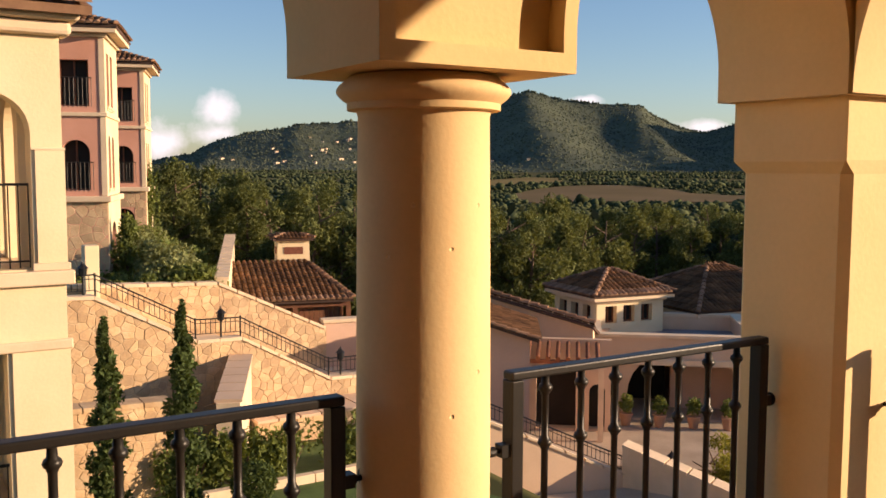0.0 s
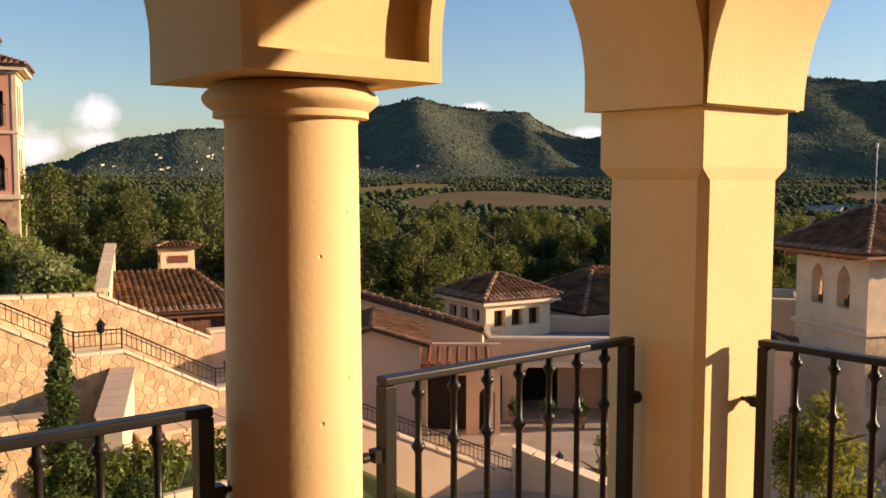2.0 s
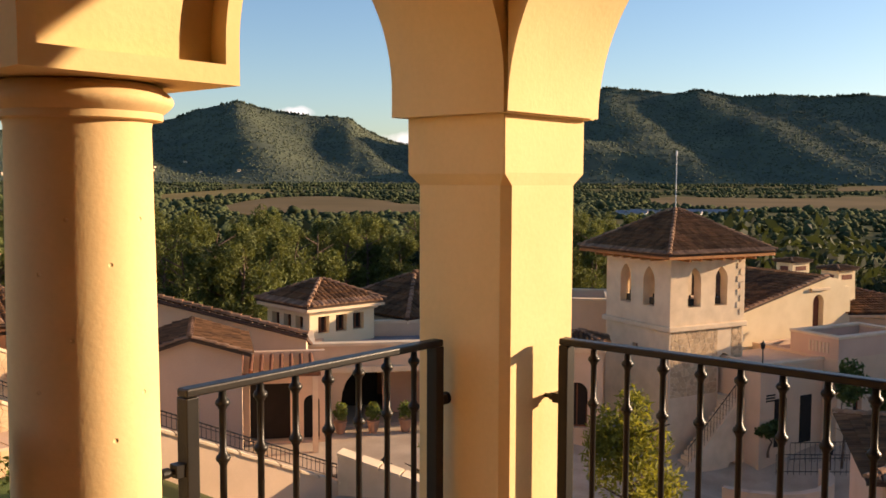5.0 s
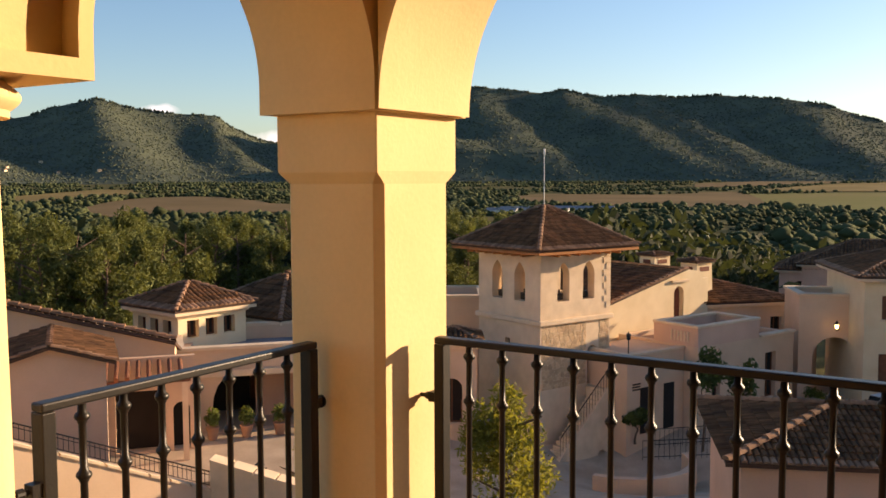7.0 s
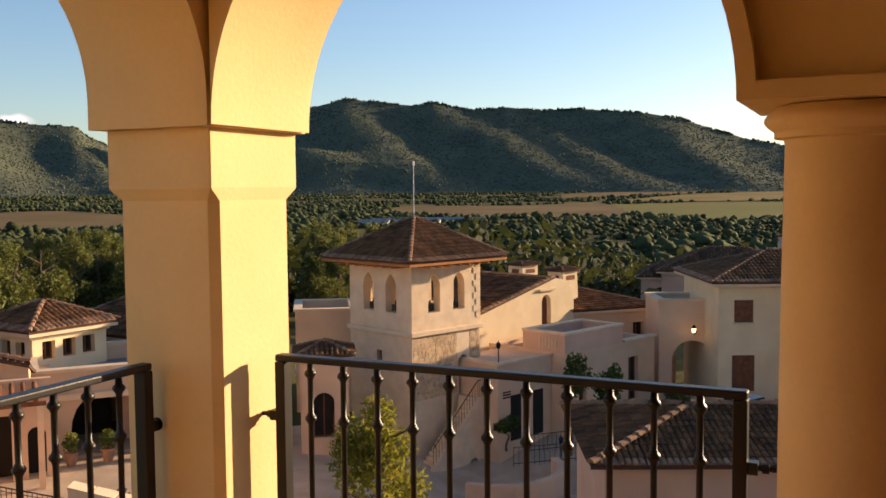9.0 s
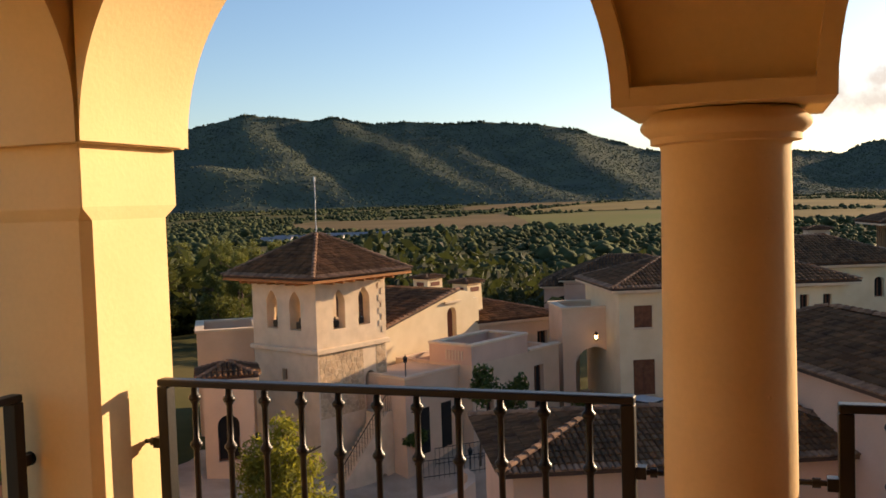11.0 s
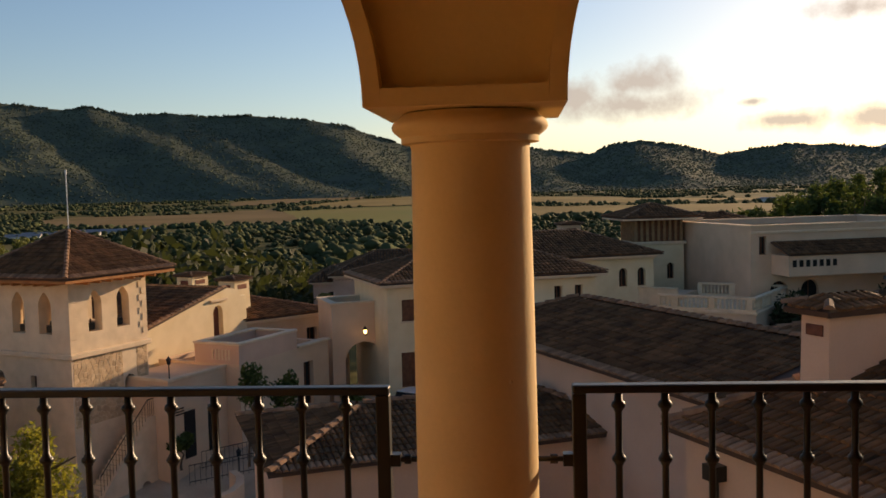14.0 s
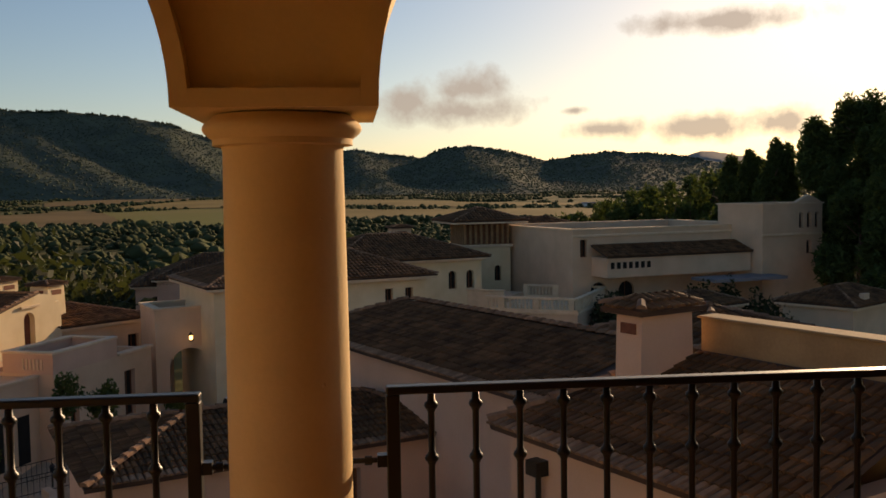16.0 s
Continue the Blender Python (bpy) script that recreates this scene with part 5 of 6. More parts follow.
part("string_course", boxed(-0.1, 6.7, -0.14, -0.002, -6.2, -5.95, 0.03), TRIM, arcade)
forecourt = thing("forecourt", pose(ARC[0], ARC[1], 0, 0, 0, -40), "pale paved forecourt before the arcade", "terrace", kind="structure")
part("paving", boxed(-4.4, 7.4, -6.0, -0.01, -11.5, -8.42), PAVING, forecourt)
part("paving", boxed(0.4, 6.2, 0.36, 5.6, -11.4, -8.43), PAVING, forecourt)
pergola = thing("pergola", pose(21.25, 27.91, 0, 0, 0, -40), "timber pergola with round brown beams on a plate", "pergola")
for k in range(8):
    bm = bmesh.new()
    rod(bm, (-0.15 + k * 0.36, -1.5, -5.36), (-0.15 + k * 0.36, -0.01, -5.04), 0.085, 8)
    part("beam", bm, WOOD, pergola)
part("plate", boxed(-0.3, 2.7, -1.38, -1.22, -5.58, -5.44, 0.01), WOOD, pergola)
for x in (-0.2, 2.5):
    part("post", boxed(x - 0.1, x + 0.1, -1.4, -1.2, -8.418, -5.582), TRIM, pergola)
part("back_wall", slab(rect_loop(-0.3, 2.9, -8.5, -4.9), [rect_loop(0.1, 1.6, -8.41, -6.12), arch_loop(2.1, 2.7, -8.41, -6.9)], 0, 0.3), PALE, pergola)
# dark sheets behind both doorways, painted as the shade inside
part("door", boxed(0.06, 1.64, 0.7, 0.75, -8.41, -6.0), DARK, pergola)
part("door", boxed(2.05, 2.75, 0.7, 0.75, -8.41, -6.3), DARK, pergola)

# stairs and walls down to the square
ramp = thing("stair_wall", pose(14.0, 22.6, 0, 0, 0, -18), "pale plastered stair wall with a sloping top", "wall", kind="structure")
part("wall", slab([(0, -11), (6.2, -11), (6.2, -8.15), (0, -5.4)], [], 0, 0.35), PALE, ramp)
coping(ramp, [(0, -5.4), (6.2, -8.15)], 0, 0.35, 0.08)
rail2 = stair_rail("stair_railing", [(0, -5.4), (6.2, -8.15), (7.6, -8.2)], 0, "black iron railing down the stairs to the square")
rail2.matrix_basis = pose(14.0, 22.75, 0, 0, 0, -18)
path_lamp(20.9, 20.4, -8.25, 0.9)
ramp2 = thing("stair_wall", pose(19.3, 20.9, 0, 0, 0, -62), "pale stone parapet wall by the square", "wall", kind="structure")
part("wall", slab([(0, -11), (5.5, -11), (5.5, -8.5), (0, -7.0)], [], 0, 0.5), TRIM, ramp2)
coping(ramp2, [(0, -7.0), (5.5, -8.5)], 0, 0.5, 0.1)
landing = thing("stair_landing", pose(0, 0, 0), "pale paved stair landing below the railing", "terrace", kind="structure")
part("paving", moved(boxed(0.3, 7.0, -4.5, -0.05, -11, -8.25), pose(14.0, 22.6, 0, 0, 0, -18)), PAVING, landing)

# ---- the bell tower ----
TW = 4.96
tower_open = {
    "front": [(arch_loop(1.15, 2.0, -4.75, -3.4, pointed=0.55), "open"), (arch_loop(2.95, 3.8, -4.75, -3.4, pointed=0.55), "open"), (arch_loop(3.3, 4.05, -9.3, -7.6), "dark")],
    "left": [(arch_loop(1.15, 2.0, -4.75, -3.4, pointed=0.55), "open"), (arch_loop(2.95, 3.8, -4.75, -3.4, pointed=0.55), "open"), (rect_loop(2.2, 2.6, -7.4, -6.8), "dark")],
    "right": [(arch_loop(1.15, 2.0, -4.75, -3.4, pointed=0.55), "open"), (arch_loop(2.95, 3.8, -4.75, -3.4, pointed=0.55), "open")],
    "back": [(arch_loop(1.15, 2.0, -4.75, -3.4, pointed=0.55), "open"), (arch_loop(2.95, 3.8, -4.75, -3.4, pointed=0.55), "open")],
}
tower = house("bell_tower", (41.55, 20.97), -21.2, TW, TW, -13, -2.1, TRIM, "square limestone tower with pointed belfry windows and a tiled pyramid roof", "hip", 2.1, tower_open, category="tower", over=1.1, wide=0.19, course=0.34, single=1, pyramid=True, thick=0.5, soffit=SOFFIT)
part("belfry_floor", boxed(0.5, TW - 0.5, 0.5, TW - 0.5, -5.2, -4.95), TRIM, tower)
part("string_course", boxed(-0.16, TW + 0.16, -0.16, TW + 0.16, -5.9, -5.64, 0.05), TRIM, tower)
for k in range(9):
    wdt = 0.5 if k % 2 else 0.3
    part("quoin", boxed(-0.025, wdt, -0.03, -0.002, -5.3 + k * 0.34, -5.0 + k * 0.34), TRIM, tower)
    part("quoin", boxed(TW - wdt, TW + 0.02, -0.03, -0.002, -5.3 + k * 0.34, -5.0 + k * 0.34), TRIM, tower)
rubble("", None, [[(0.1, -9.2), (3.2, -9.2), (3.2, -5.92), (0.1, -5.92)], [(4.15, -9.2), (4.9, -9.2), (4.9, -5.92), (4.15, -5.92)]], 0.27, 31, "", 0.002, False, tower)
for x in (1.57, 3.37):
    for m in (pose(0, 0, 0), pose(0, TW, 0, 0, 0, -90)):
        bell = bmesh.new()
        box(bell, x - 0.16, x + 0.16, 0.2, 0.45, -4.7, -4.35)
        rod(bell, (x, 0.32, -4.35), (x, 0.32, -4.15), 0.04, 8)
        part("floodlight", moved(bell, m), IRON, tower)
for k in range(7):
    part("rafter_end", boxed(0.3 + k * 0.72, 0.42 + k * 0.72, -0.98, -0.02, -2.36, -2.22), SOFFIT, tower)
    part("rafter_end", boxed(-0.98, -0.02, 0.3 + k * 0.72, 0.42 + k * 0.72, -2.36, -2.22), SOFFIT, tower)
mast = bmesh.new()
rod(mast, (TW / 2, TW / 2, 0.1), (TW / 2, TW / 2, 2.9), 0.025, 6)
rod(mast, (TW / 2, TW / 2, 2.85), (TW / 2, TW / 2, 3.1), 0.05, 8)
part("lightning_rod", mast, WHITE_PAINT, tower)
tstair = thing("tower_stairs", pose(41.55, 20.97, 0, 0, 0, -21.2), "curved limestone stair climbing to the tower door", "stairs")
for k in range(15):
    part("step", boxed(0.2 + k * 0.2, 0.4 + k * 0.2, -1.35, -0.55, -13, -12.1 + k * 0.19), TRIM, tstair)
part("landing", boxed(3.2, 5.3, -1.5, -0.04, -13, -9.3), TRIM, tstair)
part("stair_side", slab([(-0.6, -15), (6.6, -15), (6.6, -9.7), (5.4, -9.2), (3.2, -9.2), (-0.6, -12.8)], [arch_loop(2.5, 3.1, -13.6, -12.6), arch_loop(3.6, 4.25, -13.6, -12.4), arch_loop(4.75, 5.5, -13.6, -12.2)], -1.62, -1.37), TRIM, tstair)
# a dark sheet behind the small arches, painted as their shade
part("cellar_shade_sheet", boxed(2.3, 5.7, -1.3, -1.2, -15, -11.4), DARK, tstair)
part("terrace_apron", boxed(5.4, 9.5, -1.6, 0.8, -15, -10.9), PALE, tstair)
for (xa, za), (xb, zb) in (((0, -12.2), (3.2, -9.25)), ((3.2, -9.25), (5.3, -9.25))):
    part("handrail", rod(bmesh.new(), (xa, -1.5, za + 0.9), (xb, -1.5, zb + 0.9), 0.025, 6), IRON, tstair)
    for k in range(16):
        t = k / 16
        part("railing_bar", rod(bmesh.new(), (xa + (xb - xa) * t, -1.5, za + (zb - za) * t), (xa + (xb - xa) * t, -1.5, za + (zb - za) * t + 0.9), 0.012, 5), IRON, tstair)

# ---- chapel and its terrace ----
chapel = thing("chapel", pose(48.52, 20.92, 0.2, 0, 0, -21.2), "cream chapel hall with a raked tile roof and an arched niche", "chapel")
part("wall", slab([(0, -13), (9.3, -13), (9.3, -4.5), (7.6, -4.2), (0, -6.1)], [arch_loop(6.6, 7.5, -7.2, -5.7)], 0, 0.5), CREAM, chapel)
part("niche_back", boxed(6.5, 7.6, 0.35, 0.45, -7.3, -5.0), RUST, chapel)
tile_slope("tiles", (-0.4, -0.3, -6.05), (-0.4, 9, -6.05), (7.6, -0.3, -4.1), (7.6, 9, -4.1), chapel, 0.24, 0.45)
ridge_tiles((-0.4, -0.32, -6.0), (7.6, -0.32, -4.05), chapel, 0.16)
part("wall", boxed(-1.0, 6.0, 8.2, 8.6, -13, -3.6), LATTICE, chapel)
part("wall", boxed(9.3, 9.8, 0.0, 9, -13, -4.9), CREAM, chapel)
part("pediment", boxed(6.3, 7.85, -0.14, -0.002, -5.0, -4.85, 0.02), TRIM, chapel)
for k in range(26):
    part("board", boxed(-0.9 + k * 0.26, -0.68 + k * 0.26, 8.12, 8.198, -7, -3.7), LATTICE, chapel)
tile_slope("tiles", (-1.2, 7.9, -3.55), (6.4, 7.9, -3.55), (-1.2, 11, -3.0), (6.4, 11, -3.0), chapel, 0.24, 0.45)
long_openings = {"front": [(rect_loop(5.9, 6.7, -10.0, -7.4), "dark"), (rect_loop(3.0, 3.8, -9.0, -7.8), "window")]}
house("long_house", (57.04, 18.41), -43, 7.6, 9, -13, -6.45, PALE, "low pale house with a brown tiled roof", "hip", 1.0, long_openings, over=0.4)
chimney(59.8, 18.8, -21, 1.5, 1.3, -6.5, -3.95, CREAM)
chimney(65.9, 23.8, -21, 1.7, 1.4, -7.5, -4.15, CREAM)
terr = thing("terrace_block", pose(47.76, 14.88, 0, 0, 0, -21.2), "pale roof terrace with parapets over a plain lower floor", "house")
body(terr, 8.6, 5.6, -13, -7.36, PALE, {"front": [(rect_loop(5.9, 6.9, -10.9, -8.3), "dark"), (rect_loop(1.2, 1.9, -11.2, -9.2), "dark")]})
part("roof_deck", boxed(0.35, 8.25, 0.36, 5.2, -7.75, -7.6), TERRACOTTA, terr)
for x0, x1, y0, y1 in ((0, 5.3, 0, 0.3), (0, 0.3, 0.302, 3.0), (5.0, 5.3, 0.302, 3.0), (0.302, 4.998, 2.7, 3.0)):
    part("upper_parapet", boxed(x0, x1, y0, y1, -7.358, -6.36), ROSE, terr)
    part("coping", boxed(x0 - 0.06, x1 + 0.06, y0 - 0.06, y1 + 0.06, -6.358, -6.22 - 0.003 * x0, 0.03), TRIM, terr)
for k in range(6):
    part("baluster", boxed(-0.045, -0.002, 0.6 + k * 0.22, 0.7 + k * 0.22, -7.15, -6.6), TRIM, terr)
part("coping", boxed(5.4, 8.7, -0.12, 0.42, -7.358, -7.22, 0.03), TRIM, terr)
part("lower_wall", boxed(-4.4, -0.01, 0.9, 4.6, -13, -7.5), PALE, terr)
part("coping", boxed(-4.5, -0.01, 0.8, 1.2, -7.498, -7.36, 0.03), TRIM, terr)
part("lower_parapet", boxed(-4.4, -4.1, 1.21, 4.6, -7.499, -7.36), TRIM, terr)
for x0 in (-3.4, -1.6):
    part("door", boxed(x0, x0 + 0.8, 0.86, 0.898, -11.6, -9.2), DARK, terr)
for k in range(3):
    part("wall_vent", boxed(-4.0, -3.4, 0.87, 0.898, -9.0 - k * 0.14, -8.93 - k * 0.14), DARK, terr)
house("terrace_house", (44.9, 30.2), -57, 3.6, 5, -13, -5.4, PALE, "pale flat-roofed house beside the tower", "flat", 0, {"front": [(rect_loop(1.4, 2.6, -8.6, -7.2), "dark"), (rect_loop(0.5, 1.2, -12, -10), "dark")]})
house("terrace_house", (36.9, 24.6), -57, 2.3, 2.2, -13, -6.4, PALE, "pale low annex with a tiled canopy", "hip", 0.5, {"front": [(arch_loop(0.6, 1.6, -10.3, -8.6), "dark")]}, over=0.3)

# ---- houses beyond the square ----
win_open = {"front": [(rect_loop(0.9, 2.0, -6.2, -4.9), "shutter"), (rect_loop(0.8, 2.1, -10.2, -8.1), "shutter"), (rect_loop(5.6, 6.7, -6.2, -4.9), "shutter"), (rect_loop(5.6, 6.8, -10.2, -8.1), "shutter")], "left": []}
house("manor_house", (54.68, 7.89), -66, 9.0, 8, -13, -3.95, CREAM, "cream two-storey house with brown shutters and a tiled hipped roof", "hip", 1.5, win_open, over=0.6, single=1)
gate_open = {"front": [(arch_loop(0.8, 3.2, -11.2, -8.9), "open")], "back": [(arch_loop(0.4, 1.7, -11.2, -9.0), "open"), (arch_loop(1.9, 3.1, -11.2, -9.0), "open")]}
house("gatehouse", (56.28, 11.61), -66, 3.6, 4, -13, -5.3, PALE, "pale arched gateway block with a flat parapet", "flat", 0, gate_open)
wall_lamp = thing("wall_lantern", pose(56.35, 9.55, -7.2), "lit amber lantern on an iron bracket by the arch", "lamp")
part("bracket", boxed(-0.03, 0.9, -0.03, 0.03, -0.03, 0.03), IRON, wall_lamp)
v, f = turned([(0.05, 0.1), (0.09, 0.13), (0.11, 0.34), (0.06, 0.38)], 8)
raw("lantern_glass", v, f, lamp_glow, wall_lamp)
v, f = turned([(0.17, 0.36), (0.1, 0.46), (0.02, 0.58)], 8)
raw("lantern_cap", v, f, IRON, wall_lamp)
far_open = {"front": [(rect_loop(4.4, 6.0, -11.2, -9.4), "dark"), (rect_loop(8, 9.6, -10.6, -8.6), "dark"), (rect_loop(12.2, 13.8, -10.6, -8.6), "dark")]}
house("far_house", (101.2, 20.6), -80, 14, 10, -18, -7.5, ROSE, "salmon house with an arched porch under a brown roof", "hip", 2.3, far_open, over=0.6, wide=0.35, course=0.6)
porch = house("porch_wing", (101.4, 22.9), -80, 4.4, 7, -18, -8.2, ROSE, "low salmon wing with an arched carport", "hip", 1.5, {"front": [(arch_loop(0.9, 3.6, -14, -10.6), "dark")]}, over=0.5, wide=0.35, course=0.6)
chimney(105.5, 8.0, -80, 2.0, 2.0, -7, -3.7, ROSE)

# ---- the roofs below the loggia ----
AX = Vector((0.894, 0.447, 0))
YAW = 26.6
# middle house: eave along one side of the flat yard
mid_roof = thing("courtyard_house", pose(21.6, 5.75, 0, 0, 0, -66.4), "salmon house with a low brown barrel tile roof", "house")
body(mid_roof, 9.5, 5.4, -11, -5.1, ROSE, {"front": [(rect_loop(6.0, 6.5, -6.6, -5.7), "dark")]})
E0, E1, E2, E3 = (-0.4, -0.4, -5.0), (9.9, -0.4, -5.0), (9.9, 5.8, -5.0), (-0.4, 5.8, -5.0)
T0, T1 = (2.7, 2.7, -4.3), (7.8, 2.7, -4.3)
for q in ((E0, E1, T0, T1), (E2, E3, T1, T0), (E3, E0, T0, T0), (E1, E2, T1, T1)):
    tile_slope("tiles", *q, mid_roof, 0.165, 0.32, 2, None, 1 if q[0] == E0 else 0)
for a, b in ((E0, T0), (E3, T0), (E1, T1), (T0, T1)):
    ridge_tiles((a[0], a[1], a[2] + 0.03), (b[0], b[1], b[2] + 0.03), mid_roof)
yard = thing("flat_roof", pose(17.6, 1.2, 0, 0, 0, -66.4), "grey flat roof between the salmon walls", "roof", kind="structure")
part("slab", boxed(0, 7.5, 0, 5.2, -11, -7.2), GREY_ROOF, yard)

big = thing("great_house", pose(21.8, -11.07, 0, 0, 0, YAW), "salmon house under a broad dark barrel tile roof", "house")
body(big, 14.9, 6.6, -11, -3.35, ROSE, {})
tile_slope("tiles", (15.3, 7.0, -3.2), (1.5, 7.0, -3.2), (13.2, 3.5, -2.2), (0.0, 3.5, -2.2), big, 0.165, 0.32, 3, None, 1)
tile_slope("tiles", (0.0, -0.3, -3.2), (15.3, -0.3, -3.2), (0.0, 3.5, -2.2), (13.2, 3.5, -2.2), big, 0.165, 0.32, 4)
tile_slope("tiles", (15.3, -0.3, -3.2), (15.3, 7.0, -3.2), (13.2, 3.5, -2.2), (13.2, 3.5, -2.2), big, 0.165, 0.32, 5)
ridge_tiles((0, 3.5, -2.17), (13.2, 3.5, -2.17), big)
ridge_tiles((15.3, 7.0, -3.17), (13.2, 3.5, -2.17), big)

near = thing("lower_house", pose(15.8, -2.78, 0.15, 0, 0, YAW + 180), "salmon house with a brown barrel tile roof against a parapet wall", "house")
body(near, 5.7, 6.0, -11, -2.75, ROSE, {"front": [(rect_loop(1.6, 2.0, -4.4, -3.6), "dark"), (rect_loop(3.6, 4.0, -5.4, -4.6), "dark")], "right": [(rect_loop(0.8, 1.4, -4.6, -3.6), "dark")]})
tile_slope("tiles", (-0.15, -0.35, -2.66), (5.95, -0.35, -2.66), (1.5, 3.1, -1.5), (5.95, 3.1, -1.5), near, 0.165, 0.32, 6, None, 1)
tile_slope("tiles", (-0.15, 3.1, -2.66), (-0.15, -0.35, -2.66), (1.5, 3.1, -1.5), (1.5, 3.1, -1.5), near, 0.165, 0.32, 7)
ridge_tiles((-0.15, -0.35, -2.63), (1.5, 3.05, -1.47), near)
part("parapet_wall", boxed(1.5, 6.4, 3.12, 3.5, -4, -0.95), SHADED_OCHRE, near, "weathered ochre parapet wall with shade in its colour")
part("coping", boxed(1.45, 6.45, 3.06, 3.56, -0.948, -0.90, 0.02), SHADED_OCHRE, near)
pipe = bmesh.new()
rod(pipe, (0.9, -0.1, -3.2), (0.9, -0.1, -7.0), 0.05, 8)
box(pipe, 0.75, 1.05, -0.25, 0.0, -3.35, -3.1)
part("rain_pipe", pipe, IRON, near)
chimney(15.6, -5.3, YAW - 180, 0.6, 1.2, -3.0, -0.62, ROSE, label="salmon plastered chimney with rust-red vents and a tiled cap")
house("side_house", (21.6, -14.0), YAW, 7, 7, -11, -2.9, ROSE, "salmon house with a dark tiled roof behind the parapet", "hip", 1.2, {}, over=0.4)

# ---- the hotel side ----
house("hipped_house", (53.35, 2.09), -70, 7.0, 8, -12, -3.55, CREAM, "cream house with small square windows and a dark hipped roof", "hip", 1.4, {"front": [(rect_loop(4.4, 4.9, -5.1, -4.2), "dark"), (rect_loop(5.7, 6.2, -5.1, -4.2), "dark")]}, over=0.6, wide=0.26)
house("hipped_house", (68.88, 1.22), -68, 12.6, 9, -12, -3.8, CREAM, "long cream house with paired windows under a dark hipped roof", "hip", 1.8, {"front": [(arch_loop(9.6, 10.3, -6.2, -5.1), "dark"), (arch_loop(11.2, 11.9, -6.2, -5.1), "dark")]}, over=0.6, wide=0.3)
chimney(80.5, -4.3, 10, 2.0, 1.6, -4.5, -1.6, PALE)
belv = house("belvedere", (80.89, -9.88), -80, 4.4, 4.4, -12, -3.4, CREAM, "cream belvedere tower with a timber-slatted top and a tiled roof", "none", 0, {"front": [(arch_loop(2.9, 3.5, -6.5, -5.4), "dark")]}, category="tower")
part("string_course", boxed(-0.2, 4.6, -0.2, 4.6, -3.5, -3.25, 0.04), TRIM, belv)
part("lantern_core", boxed(0.25, 4.15, 0.25, 4.15, -3.3, -1.35), WOOD, belv)
for k in range(9):
    for m in (pose(0, 0, 0), pose(0, 4.4, 0, 0, 0, -90), pose(4.4, 0, 0, 0, 0, 90)):
        part("slat", moved(boxed(0.12 + k * 0.5, 0.34 + k * 0.5, 0.08, 0.22, -3.26, -1.32), m), LATTICE, belv)
hip_roof(belv, 4.4, 4.4, -1.1, 1.15, 1.3, "x", 0.3, 0.5, 0, True)

bal = thing("roof_terrace", pose(67.8, -9.9, 0, 0, 0, -119), "pale roof terrace with a stone balustrade", "terrace")
part("wall", boxed(0, 7.0, 0, 9.0, -12, -7.45), PALE, bal)
part("wall", boxed(-3.6, -0.01, 4.5, 9.0, -12, -6.9), PALE, bal)
part("string_course", boxed(-0.08, 7.1, -0.1, 9.1, -7.448, -7.27, 0.03), TRIM, bal)
part("parapet", boxed(-4.6, -0.05, 4.3, 4.55, -8.2, -6.4), TRIM, bal)
part("coping", boxed(-4.7, -0.05, 4.2, 4.65, -6.398, -6.27, 0.03), TRIM, bal)
part("small_window", boxed(7.0, 7.03, 5.4, 5.9, -9.4, -8.5), DARK, bal)
part("small_window", boxed(7.0, 7.03, 6.9, 7.4, -9.4, -8.5), DARK, bal)


def balustrade(parent, m, length, z):
    part("plinth", moved(boxed(0, length, 0, 0.25, z, z + 0.16), m), TRIM, parent)
    part("balustrade_rail", moved(boxed(-0.03, length + 0.03, -0.04, 0.29, z + 0.86, z + 1.02, 0.02), m), TRIM, parent)
    n = int(length / 0.28)
    prof = [(0.06, z + 0.16), (0.06, z + 0.22), (0.1, z + 0.36), (0.045, z + 0.6), (0.05, z + 0.72), (0.07, z + 0.86)]
    v, f = turned(prof, 8)
    me = bpy.data.meshes.new("baluster")
    me.from_pydata(v, [], f)
    me.materials.append(TRIM)
    for k in range(n):
        if k % 9 == 4:
            part("pedestal", moved(boxed((k + 0.5) * length / n - 0.2, (k + 0.5) * length / n + 0.2, -0.02, 0.27, z + 0.161, z + 0.86), m), TRIM, parent)
            continue
        b = new("baluster", me)
        b.parent = parent
        b.matrix_basis = m @ Matrix.Translation(((k + 0.5) * length / n, 0.125, 0))


balustrade(bal, pose(0, 0, 0), 7.0, -7.265)
balustrade(bal, pose(7.0, 0.27, 0, 0, 0, 90), 8.4, -7.265)
balustrade(bal, pose(6.7, 9.0, 0, 0, 0, 180), 6.6, -7.265)

flat = house("hotel_wing", (71.75, -17.46), -74, 19.0, 14, -12, -1.75, PALE, "long pale hotel wing with a flat roof and a white coping", "flat", 0,
             {"front": [(arch_loop(1.6 + 2.6 * k, 3.1 + 2.6 * k, -9.5, -6.7), "dark") for k in range(2)] + [(rect_loop(0.7, 1.3, -3.9, -2.5), "dark")]})
part("string_course", boxed(-0.06, 19.1, -0.12, -0.002, -2.3, -2.1, 0.03), TRIM, flat)
tile_slope("tiles", (1.6, -2.6, -3.75), (15.5, -2.6, -3.75), (1.6, -0.1, -2.9), (15.5, -0.1, -2.9), flat, 0.3, 0.5)
part("porch", boxed(1.7, 15.4, -2.4, -0.01, -5.4, -3.86), PALE, flat)
for k in range(7):
    part("small_opening", boxed(2.0 + k * 0.55, 2.3 + k * 0.55, -2.46, -2.405, -4.7, -4.2), DARK, flat)
